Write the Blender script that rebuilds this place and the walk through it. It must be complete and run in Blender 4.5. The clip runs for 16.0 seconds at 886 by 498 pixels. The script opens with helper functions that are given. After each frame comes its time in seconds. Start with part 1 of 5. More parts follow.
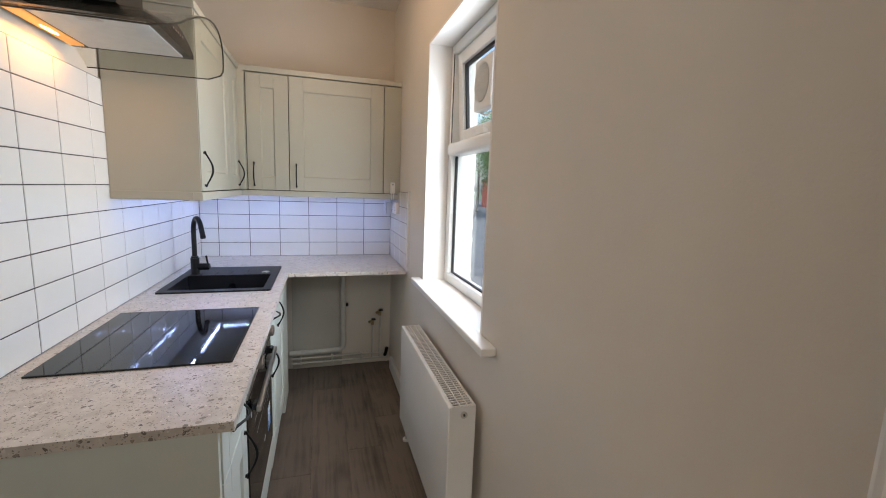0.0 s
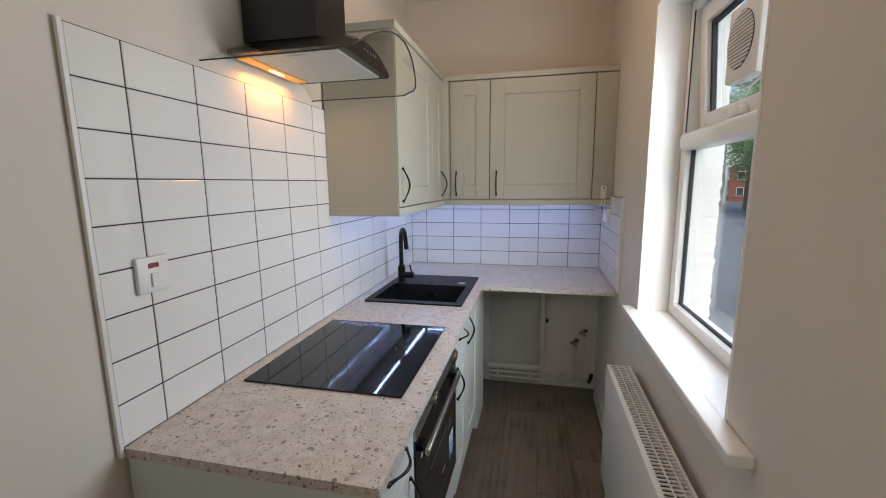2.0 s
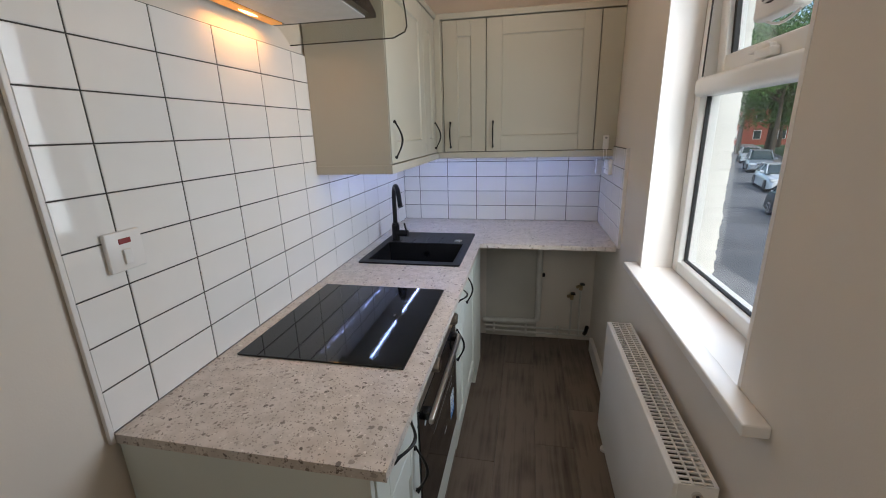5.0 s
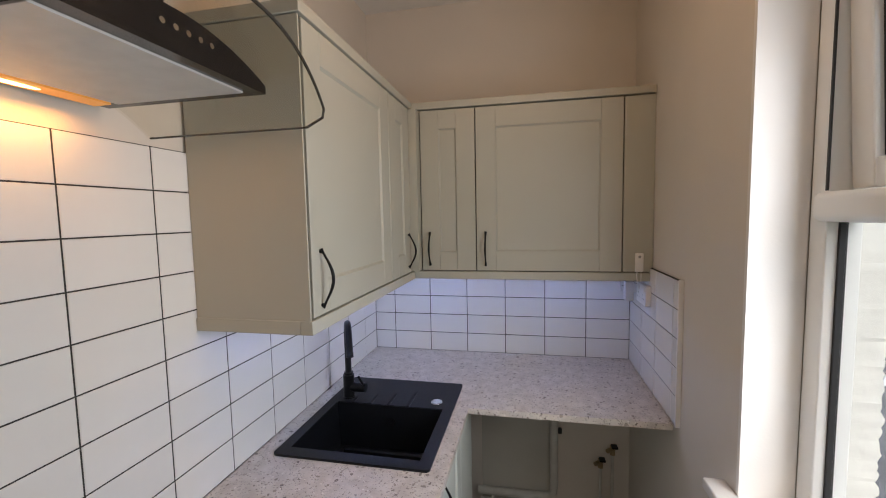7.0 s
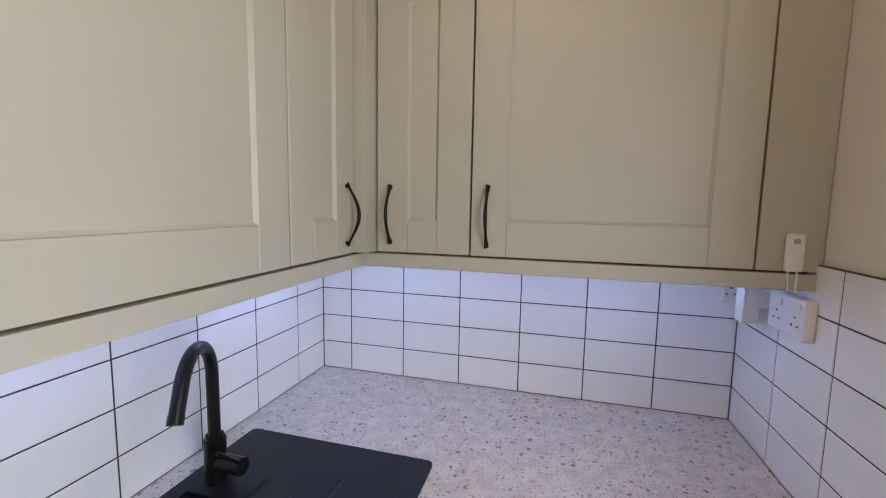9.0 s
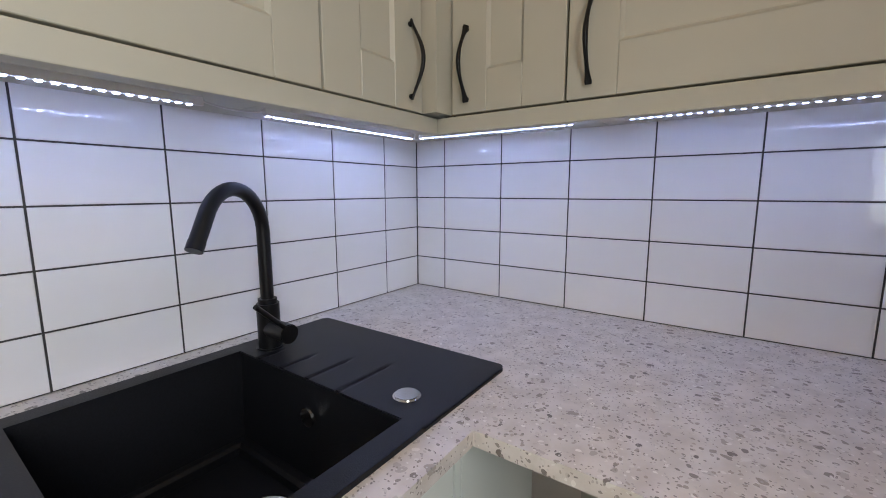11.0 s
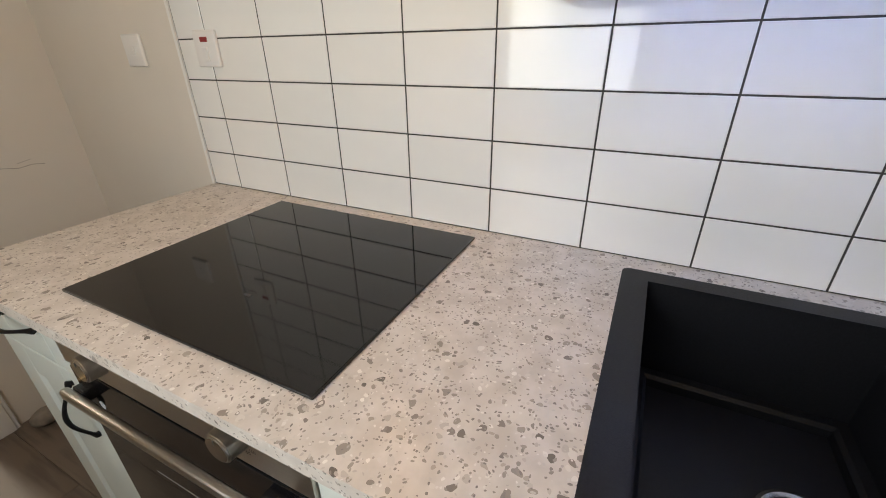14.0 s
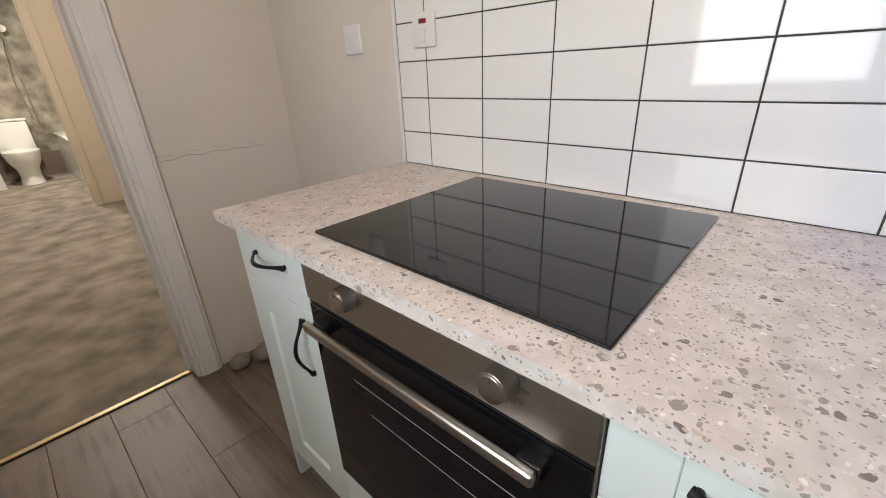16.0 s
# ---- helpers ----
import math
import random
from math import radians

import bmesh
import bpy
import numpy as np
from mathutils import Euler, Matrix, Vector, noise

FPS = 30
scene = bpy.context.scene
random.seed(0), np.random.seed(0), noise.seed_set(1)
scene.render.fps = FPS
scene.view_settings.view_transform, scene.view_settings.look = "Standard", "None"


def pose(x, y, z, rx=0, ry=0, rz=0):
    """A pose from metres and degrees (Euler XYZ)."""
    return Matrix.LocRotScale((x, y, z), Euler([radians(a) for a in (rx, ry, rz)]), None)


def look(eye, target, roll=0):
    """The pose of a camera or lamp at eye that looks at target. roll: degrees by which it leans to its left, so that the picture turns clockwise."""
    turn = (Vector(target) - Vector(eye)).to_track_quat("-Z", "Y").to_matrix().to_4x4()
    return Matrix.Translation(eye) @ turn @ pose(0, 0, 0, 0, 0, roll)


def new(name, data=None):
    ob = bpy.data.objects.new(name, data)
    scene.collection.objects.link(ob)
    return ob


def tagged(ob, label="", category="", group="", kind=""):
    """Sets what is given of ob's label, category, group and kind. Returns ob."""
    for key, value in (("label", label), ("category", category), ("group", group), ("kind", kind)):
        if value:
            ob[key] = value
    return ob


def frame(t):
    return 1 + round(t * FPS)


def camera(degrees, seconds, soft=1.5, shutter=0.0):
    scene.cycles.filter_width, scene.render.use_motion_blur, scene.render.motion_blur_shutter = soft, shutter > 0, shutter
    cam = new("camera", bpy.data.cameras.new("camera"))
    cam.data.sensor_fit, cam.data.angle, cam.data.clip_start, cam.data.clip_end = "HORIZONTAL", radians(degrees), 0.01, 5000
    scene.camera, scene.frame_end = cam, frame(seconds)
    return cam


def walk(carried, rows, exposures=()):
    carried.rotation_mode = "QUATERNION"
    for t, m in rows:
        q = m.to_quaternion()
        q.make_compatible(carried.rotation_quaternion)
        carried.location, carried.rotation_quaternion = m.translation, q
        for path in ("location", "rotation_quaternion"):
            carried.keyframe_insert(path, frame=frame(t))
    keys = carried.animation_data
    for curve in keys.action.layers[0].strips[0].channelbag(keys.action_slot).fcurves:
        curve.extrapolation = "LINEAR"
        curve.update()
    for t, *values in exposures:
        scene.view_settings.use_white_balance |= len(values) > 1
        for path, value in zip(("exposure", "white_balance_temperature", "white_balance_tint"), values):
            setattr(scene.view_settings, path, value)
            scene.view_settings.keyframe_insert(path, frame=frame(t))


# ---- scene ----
cam = camera(94.6, 16.0, soft=1.0)
PATH = [
    (0, (0.037, 0.002, 1.452), (0.61, 1.895, 1.161), 2.1),
    (0.5, (0.097, 0.138, 1.461), (0.184, 2.113, 1.152), 1.6),
    (1, (0.102, 0.244, 1.45), (-0.142, 2.204, 1.138), 0.6),
    (1.5, (0.119, 0.275, 1.476), (-0.264, 2.211, 1.151), 0.0),
    (2, (0.131, 0.288, 1.504), (-0.304, 2.214, 1.188), -0.6),
    (2.5, (0.135, 0.294, 1.556), (-0.311, 2.221, 1.261), -1.0),
    (3, (0.139, 0.288, 1.57), (-0.303, 2.179, 1.089), -1.4),
    (3.2, (0.133, 0.298, 1.538), (-0.3, 2.159, 0.949), -1.5),
    (5.3, (0.087, 0.412, 1.527), (-0.299, 2.3, 0.993), -1.5),
    (5.5, (0.097, 0.486, 1.526), (-0.303, 2.395, 1.083), -1.5),
    (6, (0.131, 0.696, 1.571), (-0.286, 2.628, 1.261), -1.1),
    (6.5, (0.123, 0.889, 1.606), (-0.289, 2.833, 1.386), -1.1),
    (7, (0.078, 1.084, 1.653), (-0.334, 3.034, 1.493), -1.1),
    (7.5, (0.086, 1.267, 1.683), (-0.362, 3.213, 1.563), -0.7),
    (8, (0.11, 1.517, 1.738), (-0.358, 3.458, 1.623), -0.4),
    (8.5, (0.091, 1.72, 1.667), (-0.396, 3.655, 1.524), 0.4),
    (9, (0.047, 1.915, 1.528), (-0.472, 3.835, 1.318), 1.0),
    (9.2, (0.044, 1.974, 1.47), (-0.492, 3.886, 1.237), 1.1),
    (11.3, (0.119, 2.155, 1.237), (-1.24, 3.589, 0.928), -0.1),
    (11.5, (0.109, 2.166, 1.239), (-1.403, 3.434, 0.913), 0.2),
    (12, (0.05, 2.232, 1.252), (-1.681, 3.089, 0.733), 1.4),
    (12.5, (-0.025, 2.294, 1.264), (-1.786, 2.832, 0.485), 1.9),
    (13, (-0.032, 2.33, 1.266), (-1.833, 2.46, 0.405), 1.3),
    (13.5, (0.009, 2.294, 1.286), (-1.741, 1.893, 0.405), -0.1),
    (14, (0.03, 2.179, 1.287), (-1.574, 1.372, 0.406), -0.8),
    (14.5, (0.055, 2.105, 1.225), (-1.372, 1.054, 0.299), -1.3),
    (15, (0.145, 2.028, 1.148), (-1.13, 0.888, 0.111), -1.8),
    (15.5, (0.188, 2.006, 1.109), (-1.023, 0.85, 0.015), -2.2),
    (16, (0.151, 1.99, 1.19), (-1.181, 0.733, 0.387), -2.7),
]
EXPOSURES = [
    (0, 1.40, 5850, 7), (1.5, 1.07, 5850, 7), (3, 1.07, 5850, 7), (6, 0.83, 6050, 8), (7, 0.80, 6200, 11), (8, 0.94, 6200, 12), (8.5, 1.28, 5750, 9),
    (9.2, 1.24, 6200, 12), (11.5, 1.04, 6400, 7), (12.5, 0.98, 5800, 3), (13.3, 1.22, 6000, 4), (14, 1.26, 6700, 6), (15, 1.44, 6200, 6), (15.5, 1.66, 6300, 8), (16, 1.46, 6250, 9),
]
walk(cam, [(t, look(eye, target, roll)) for t, eye, target, roll in PATH], EXPOSURES)

# ---- world and lights ----
world = bpy.data.worlds.new("sky")
scene.world = world
world.use_nodes = True
wn = world.node_tree.nodes
sky = wn.new("ShaderNodeTexSky")
sky.sky_type, sky.sun_disc = "NISHITA", False
sky.sun_elevation, sky.sun_rotation = radians(50), radians(150)
sky.air_density, sky.dust_density = 1.0, 3.0
world.node_tree.links.new(sky.outputs[0], wn["Background"].inputs[0])
wn["Background"].inputs[1].default_value = 0.15


def lamp(name, kind, m, energy, colour, **more):
    data = bpy.data.lights.new(name, kind)
    data.energy, data.color = energy, colour
    for key, value in more.items():
        setattr(data, key, value)
    ob = new(name, data)
    ob.matrix_world = m
    return ob


lamp("sun", "SUN", pose(0, 0, 20, 40, 0, 30), 1.2, (1.0, 0.97, 0.92), angle=radians(60))
# daylight entering through the window opening
lamp("window_daylight", "AREA", look((0.685, 1.742, 1.57), (-0.9, 1.742, 1.57)), 5.2, (0.98, 0.99, 1.0), shape="RECTANGLE", size=0.60, size_y=0.98)
# hood bulb
lamp("hood_bulb", "AREA", look((-0.742, 1.595, 1.868), (-0.742, 1.60, 0.9)), 0.30, (1.0, 0.40, 0.08), shape="RECTANGLE", size=0.03, size_y=0.24)
# unseen warm lamp added below the kitchen ceiling for the wall over the cabinets
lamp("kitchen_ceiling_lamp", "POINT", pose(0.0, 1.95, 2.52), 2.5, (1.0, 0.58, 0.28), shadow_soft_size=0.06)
# unseen ceiling lamps added to light the hall and bathroom in from the doorway
lamp("hall_lamp", "AREA", pose(-0.1, -2.1, 2.62), 11.0, (1.0, 0.88, 0.74), shape="DISK", size=0.3)
lamp("bathroom_lamp", "AREA", pose(-0.2, -5.0, 2.4), 22.0, (1.0, 0.9, 0.75), shape="DISK", size=0.3)


# ---- materials ----
def material(name, colour, rough=0.5, metal=0.0, vary=0.08, scale=6.0, bump=0.0, bump_scale=120.0, stretch=(1, 1, 1), second=None, coat=0.0, rough_vary=0.0, per_object=0.0):
    m = bpy.data.materials.new(name)
    m.use_nodes = True
    nt = m.node_tree
    n, l = nt.nodes, nt.links
    b = n["Principled BSDF"]
    b.inputs["Roughness"].default_value, b.inputs["Metallic"].default_value = rough, metal
    b.inputs["Coat Weight"].default_value = coat
    tc = n.new("ShaderNodeTexCoord")
    mp = n.new("ShaderNodeMapping")
    mp.inputs["Scale"].default_value = stretch
    l.new(tc.outputs["Object"], mp.inputs[0])
    big = n.new("ShaderNodeTexNoise")
    big.inputs["Scale"].default_value, big.inputs["Detail"].default_value = scale, 5
    l.new(mp.outputs[0], big.inputs["Vector"])
    ramp = n.new("ShaderNodeValToRGB")
    dark = second or tuple(c * (1 - vary) for c in colour)
    light = colour if second else tuple(min(1, c * (1 + vary)) for c in colour)
    ramp.color_ramp.elements[0].color, ramp.color_ramp.elements[1].color = (*dark, 1), (*light, 1)
    ramp.color_ramp.elements[0].position, ramp.color_ramp.elements[1].position = 0.3, 0.7
    l.new(big.outputs[0], ramp.inputs[0])
    out = ramp.outputs[0]
    if per_object:
        info = n.new("ShaderNodeObjectInfo")
        mr = n.new("ShaderNodeMapRange")
        mr.inputs["To Min"].default_value, mr.inputs["To Max"].default_value = 1 - per_object, 1 + per_object
        l.new(info.outputs["Random"], mr.inputs[0])
        hs = n.new("ShaderNodeHueSaturation")
        l.new(mr.outputs[0], hs.inputs["Value"])
        l.new(out, hs.inputs["Color"])
        out = hs.outputs[0]
    l.new(out, b.inputs["Base Color"])
    if bump or rough_vary:
        fine = n.new("ShaderNodeTexNoise")
        fine.inputs["Scale"].default_value, fine.inputs["Detail"].default_value = bump_scale, 4
        l.new(mp.outputs[0], fine.inputs["Vector"])
        if bump:
            bp = n.new("ShaderNodeBump")
            bp.inputs["Strength"].default_value, bp.inputs["Distance"].default_value = bump, 0.002
            l.new(fine.outputs[0], bp.inputs["Height"])
            l.new(bp.outputs[0], b.inputs["Normal"])
        if rough_vary:
            mr2 = n.new("ShaderNodeMapRange")
            mr2.inputs["To Min"].default_value, mr2.inputs["To Max"].default_value = rough - rough_vary, rough + rough_vary
            l.new(big.outputs[0], mr2.inputs[0])
            l.new(mr2.outputs[0], b.inputs["Roughness"])
    return m


def glow(name, colour, strength):
    m = bpy.data.materials.new(name)
    m.use_nodes = True
    b = m.node_tree.nodes["Principled BSDF"]
    b.inputs["Base Color"].default_value = (*colour, 1)
    b.inputs["Emission Color"].default_value, b.inputs["Emission Strength"].default_value = (*colour, 1), strength
    return m


def glass(name, tint=(1, 1, 1), thin=0.05):
    """Clear thin glass: mostly straight through, with a mirror share that grows at grazing angles."""
    m = bpy.data.materials.new(name)
    m.use_nodes = True
    n, l = m.node_tree.nodes, m.node_tree.links
    n.remove(n["Principled BSDF"])
    tr, gl, mix, lw = n.new("ShaderNodeBsdfTransparent"), n.new("ShaderNodeBsdfGlossy"), n.new("ShaderNodeMixShader"), n.new("ShaderNodeLayerWeight")
    tr.inputs[0].default_value = (*tint, 1)
    gl.inputs["Roughness"].default_value = thin
    power, share = n.new("ShaderNodeMath"), n.new("ShaderNodeMath")
    power.operation, share.operation = "POWER", "MULTIPLY_ADD"
    power.inputs[1].default_value, share.inputs[1].default_value, share.inputs[2].default_value = 4.0, 0.5, 0.025
    l.new(lw.outputs["Facing"], power.inputs[0]), l.new(power.outputs[0], share.inputs[0]), l.new(share.outputs[0], mix.inputs[0])
    l.new(tr.outputs[0], mix.inputs[1]), l.new(gl.outputs[0], mix.inputs[2])
    l.new(mix.outputs[0], n["Material Output"].inputs[0])
    return m


def terrazzo(name):
    m = bpy.data.materials.new(name)
    m.use_nodes = True
    n, l = m.node_tree.nodes, m.node_tree.links
    b = n["Principled BSDF"]
    b.inputs["Roughness"].default_value = 0.32
    tc = n.new("ShaderNodeTexCoord")
    warp = n.new("ShaderNodeTexNoise")
    warp.inputs["Scale"].default_value = 45
    l.new(tc.outputs["Object"], warp.inputs["Vector"])
    add = n.new("ShaderNodeVectorMath")
    add.operation = "MULTIPLY_ADD"
    l.new(warp.outputs["Color"], add.inputs[0])
    add.inputs[1].default_value = (0.017, 0.017, 0.017)
    l.new(tc.outputs["Object"], add.inputs[2])
    base = n.new("ShaderNodeTexNoise")
    base.inputs["Scale"].default_value, base.inputs["Detail"].default_value = 25, 6
    l.new(tc.outputs["Object"], base.inputs["Vector"])
    r0 = n.new("ShaderNodeValToRGB")
    r0.color_ramp.elements[0].color, r0.color_ramp.elements[1].color = (0.54, 0.49, 0.435, 1), (0.66, 0.61, 0.555, 1)
    r0.color_ramp.elements[0].position, r0.color_ramp.elements[1].position = 0.35, 0.65
    l.new(base.outputs[0], r0.inputs[0])
    colour = r0.outputs[0]
    # chips at four sizes: scale, share of cells, radius, colours
    for scale, share, radius, stops in (
        (40, 0.11, 0.28, ((0.18, 0.155, 0.135), (0.36, 0.315, 0.27), (0.70, 0.66, 0.60))),
        (64, 0.32, 0.33, ((0.13, 0.11, 0.095), (0.33, 0.285, 0.24), (0.74, 0.70, 0.64))),
        (125, 0.34, 0.36, ((0.24, 0.21, 0.185), (0.42, 0.37, 0.315), (0.80, 0.76, 0.70))),
        (240, 0.30, 0.40, ((0.20, 0.18, 0.16), (0.34, 0.30, 0.26), (0.74, 0.70, 0.65))),
    ):
        v = n.new("ShaderNodeTexVoronoi")
        v.inputs["Scale"].default_value = scale
        l.new(add.outputs[0], v.inputs["Vector"])
        near = n.new("ShaderNodeMath")
        near.operation = "LESS_THAN"
        l.new(v.outputs["Distance"], near.inputs[0])
        near.inputs[1].default_value = radius
        sep = n.new("ShaderNodeSeparateColor")
        l.new(v.outputs["Color"], sep.inputs[0])
        pick = n.new("ShaderNodeMath")
        pick.operation = "LESS_THAN"
        l.new(sep.outputs[0], pick.inputs[0])
        pick.inputs[1].default_value = share
        both = n.new("ShaderNodeMath")
        both.operation = "MULTIPLY"
        l.new(near.outputs[0], both.inputs[0]), l.new(pick.outputs[0], both.inputs[1])
        cr = n.new("ShaderNodeValToRGB")
        cr.color_ramp.elements[0].color, cr.color_ramp.elements[1].color = (*stops[0], 1), (*stops[2], 1)
        cr.color_ramp.elements.new(0.5).color = (*stops[1], 1)
        l.new(sep.outputs[1], cr.inputs[0])
        mix = n.new("ShaderNodeMix")
        mix.data_type = "RGBA"
        l.new(both.outputs[0], mix.inputs["Factor"])
        l.new(colour, mix.inputs["A"]), l.new(cr.outputs[0], mix.inputs["B"])
        colour = mix.outputs["Result"]
    l.new(colour, b.inputs["Base Color"])
    return m


def wood_floor(name):
    m = bpy.data.materials.new(name)
    m.use_nodes = True
    n, l = m.node_tree.nodes, m.node_tree.links
    b = n["Principled BSDF"]
    b.inputs["Roughness"].default_value = 0.42
    tc, info = n.new("ShaderNodeTexCoord"), n.new("ShaderNodeObjectInfo")
    off = n.new("ShaderNodeVectorMath")
    off.operation = "MULTIPLY_ADD"
    l.new(info.outputs["Random"], off.inputs[0])
    off.inputs[1].default_value = (7, 13, 3)
    l.new(tc.outputs["Object"], off.inputs[2])
    mp = n.new("ShaderNodeMapping")
    mp.inputs["Scale"].default_value = (1, 0.06, 1)
    l.new(off.outputs[0], mp.inputs[0])
    w = n.new("ShaderNodeTexWave")
    w.inputs["Scale"].default_value, w.inputs["Distortion"].default_value, w.inputs["Detail"].default_value = 7, 5, 3
    l.new(mp.outputs[0], w.inputs["Vector"])
    g = n.new("ShaderNodeTexNoise")
    g.inputs["Scale"].default_value, g.inputs["Detail"].default_value = 55, 3
    l.new(mp.outputs[0], g.inputs["Vector"])
    blotch = n.new("ShaderNodeTexNoise")
    blotch.inputs["Scale"].default_value, blotch.inputs["Detail"].default_value = 5, 3
    l.new(off.outputs[0], blotch.inputs["Vector"])
    s1 = n.new("ShaderNodeMath")
    s1.operation = "MULTIPLY_ADD"
    l.new(w.outputs["Fac"], s1.inputs[0])
    s1.inputs[1].default_value = 0.08
    l.new(g.outputs[0], s1.inputs[2])
    s2 = n.new("ShaderNodeMath")
    s2.operation = "MULTIPLY_ADD"
    l.new(blotch.outputs[0], s2.inputs[0])
    s2.inputs[1].default_value = 0.8
    l.new(s1.outputs[0], s2.inputs[2])
    r = n.new("ShaderNodeValToRGB")
    r.color_ramp.elements[0].color, r.color_ramp.elements[1].color = (0.070, 0.053, 0.042, 1), (0.185, 0.145, 0.115, 1)
    r.color_ramp.elements[0].position, r.color_ramp.elements[1].position = 0.55, 1.0
    l.new(s2.outputs[0], r.inputs[0])
    hs = n.new("ShaderNodeHueSaturation")
    mr = n.new("ShaderNodeMapRange")
    mr.inputs["To Min"].default_value, mr.inputs["To Max"].default_value = 0.82, 1.18
    l.new(info.outputs["Random"], mr.inputs[0])
    l.new(mr.outputs[0], hs.inputs["Value"]), l.new(r.outputs[0], hs.inputs["Color"])
    l.new(hs.outputs[0], b.inputs["Base Color"])
    bp = n.new("ShaderNodeBump")
    bp.inputs["Strength"].default_value, bp.inputs["Distance"].default_value = 0.25, 0.001
    l.new(s1.outputs[0], bp.inputs["Height"]), l.new(bp.outputs[0], b.inputs["Normal"])
    return m


WALL = material("wall_paint", (0.70, 0.645, 0.57), 0.75, vary=0.03, scale=2.5, bump=0.12, bump_scale=220)
CEIL = material("ceiling_paint", (0.80, 0.77, 0.72), 0.8, vary=0.03, scale=2, bump=0.1)
WHITE = material("white_gloss_paint", (0.78, 0.76, 0.73), 0.35, vary=0.03, scale=5, bump=0.05, bump_scale=90)
UPVC = material("white_upvc", (0.80, 0.80, 0.78), 0.28, vary=0.02, scale=4)
REVEAL = material("white_reveal_paint", (0.80, 0.77, 0.73), 0.6, vary=0.03, scale=4, bump=0.15, bump_scale=160)
# one cabinet paint with its light in the colour: CAB warm dim, CABBASE bright
CAB = material("sage_paint_dim_lit", (0.475, 0.462, 0.385), 0.42, vary=0.025, scale=3, bump=0.04, bump_scale=300)
CABBASE = material("sage_paint_bright_lit", (0.66, 0.70, 0.65), 0.42, vary=0.025, scale=3, bump=0.04, bump_scale=300)
# near-black for shade in gaps and hollows, also the bed under the planks
DARKGAP = material("gap_shade_and_bed", (0.03, 0.026, 0.022), 0.7)
TERRA = terrazzo("terrazzo_worktop")
TILE = material("white_glazed_tile", (0.80, 0.785, 0.755), 0.055, vary=0.025, scale=7, bump=0.03, bump_scale=9, per_object=0.02)
GROUT = material("dark_grey_grout", (0.045, 0.042, 0.038), 0.85, vary=0.2, scale=40)
BLACKGLASS = material("black_hob_glass", (0.005, 0.005, 0.006), 0.05, vary=0.1, scale=9, rough_vary=0.03)
BLACKCOMP = material("black_granite_composite", (0.006, 0.0065, 0.0085), 0.46, vary=0.3, scale=300, bump=0.15, bump_scale=500)
BLACKMETAL = material("matt_black_metal", (0.006, 0.006, 0.0065), 0.36, vary=0.2, scale=60)
BLACKGLOSS = material("gloss_black_steel", (0.012, 0.011, 0.011), 0.18, vary=0.1)
STEEL = material("brushed_steel", (0.50, 0.47, 0.43), 0.30, 1.0, vary=0.06, scale=8, bump=0.10, bump_scale=90, stretch=(1, 0.02, 30), rough_vary=0.05)
CHROME = material("chrome", (0.75, 0.74, 0.72), 0.10, 1.0, vary=0.03)
FILTER = material("grease_filter_mesh", (0.60, 0.59, 0.56), 0.5, 0.3, vary=0.05, scale=30, bump=0.5, bump_scale=900)
PLASTIC = material("white_plastic", (0.76, 0.74, 0.71), 0.35, vary=0.02)
RED = material("red_indicator", (0.25, 0.02, 0.02), 0.3)
FLOORWOOD = wood_floor("grey_brown_oak_laminate")
CARPET = material("blotched_beige_carpet", (0.33, 0.29, 0.235), 0.95, scale=5, bump=1.0, bump_scale=120, second=(0.13, 0.108, 0.082))
BRASS = material("brass_threshold", (0.46, 0.36, 0.22), 0.38, 1.0, vary=0.1)
PIPE = material("painted_pipe", (0.62, 0.60, 0.54), 0.45, vary=0.06, scale=20)
DARKWALL = material("unpainted_board", (0.50, 0.48, 0.42), 0.8, vary=0.08, scale=3, bump=0.2)
RUBBER = material("black_rubber", (0.02, 0.02, 0.022), 0.6)
STONE = material("beach_stone", (0.24, 0.21, 0.18), 0.8, vary=0.25, scale=30, bump=0.4, bump_scale=60)
PORCELAIN = material("white_porcelain", (0.82, 0.81, 0.78), 0.12, vary=0.02)
BATHTILE = material("mottled_stone_tile", (0.42, 0.38, 0.31), 0.4, scale=6, second=(0.13, 0.11, 0.085))
BROWN = material("brown_skirting_board", (0.16, 0.12, 0.09), 0.5)
CREAM = material("cream_door_paint", (0.62, 0.53, 0.41), 0.5, vary=0.03)
PANE = glass("clear_glass", (0.97, 0.98, 0.97), 0.02)
HOODGLASS = glass("hood_glass", (0.93, 0.92, 0.88), 0.02)
LED = glow("led_white", (0.40, 0.51, 1.0), 40.0)
BULB = glow("warm_bulb", (1.0, 0.62, 0.22), 4.0)
DIFF = glow("warm_lamp_cover", (1.0, 0.45, 0.10), 0.12)
STICKWHITE = material("sticker_white", (0.70, 0.78, 0.85), 0.4)
STICKBLUE = material("sticker_blue", (0.03, 0.20, 0.55), 0.4)
STICKINK = material("sticker_navy_ink", (0.02, 0.06, 0.2), 0.5)
PRINT = material("dark_print", (0.05, 0.05, 0.05), 0.6)
GREYPRINT = material("grey_print", (0.32, 0.32, 0.32), 0.5)
ASPHALT = material("asphalt", (0.115, 0.115, 0.115), 0.9, vary=0.25, scale=0.8, bump=0.6, bump_scale=60)
PAVE = material("pavement_slabs", (0.22, 0.20, 0.18), 0.9, vary=0.2, scale=2.0, bump=0.4, bump_scale=40)
KERB = material("kerb_stone", (0.30, 0.28, 0.25), 0.9, vary=0.15, scale=5)
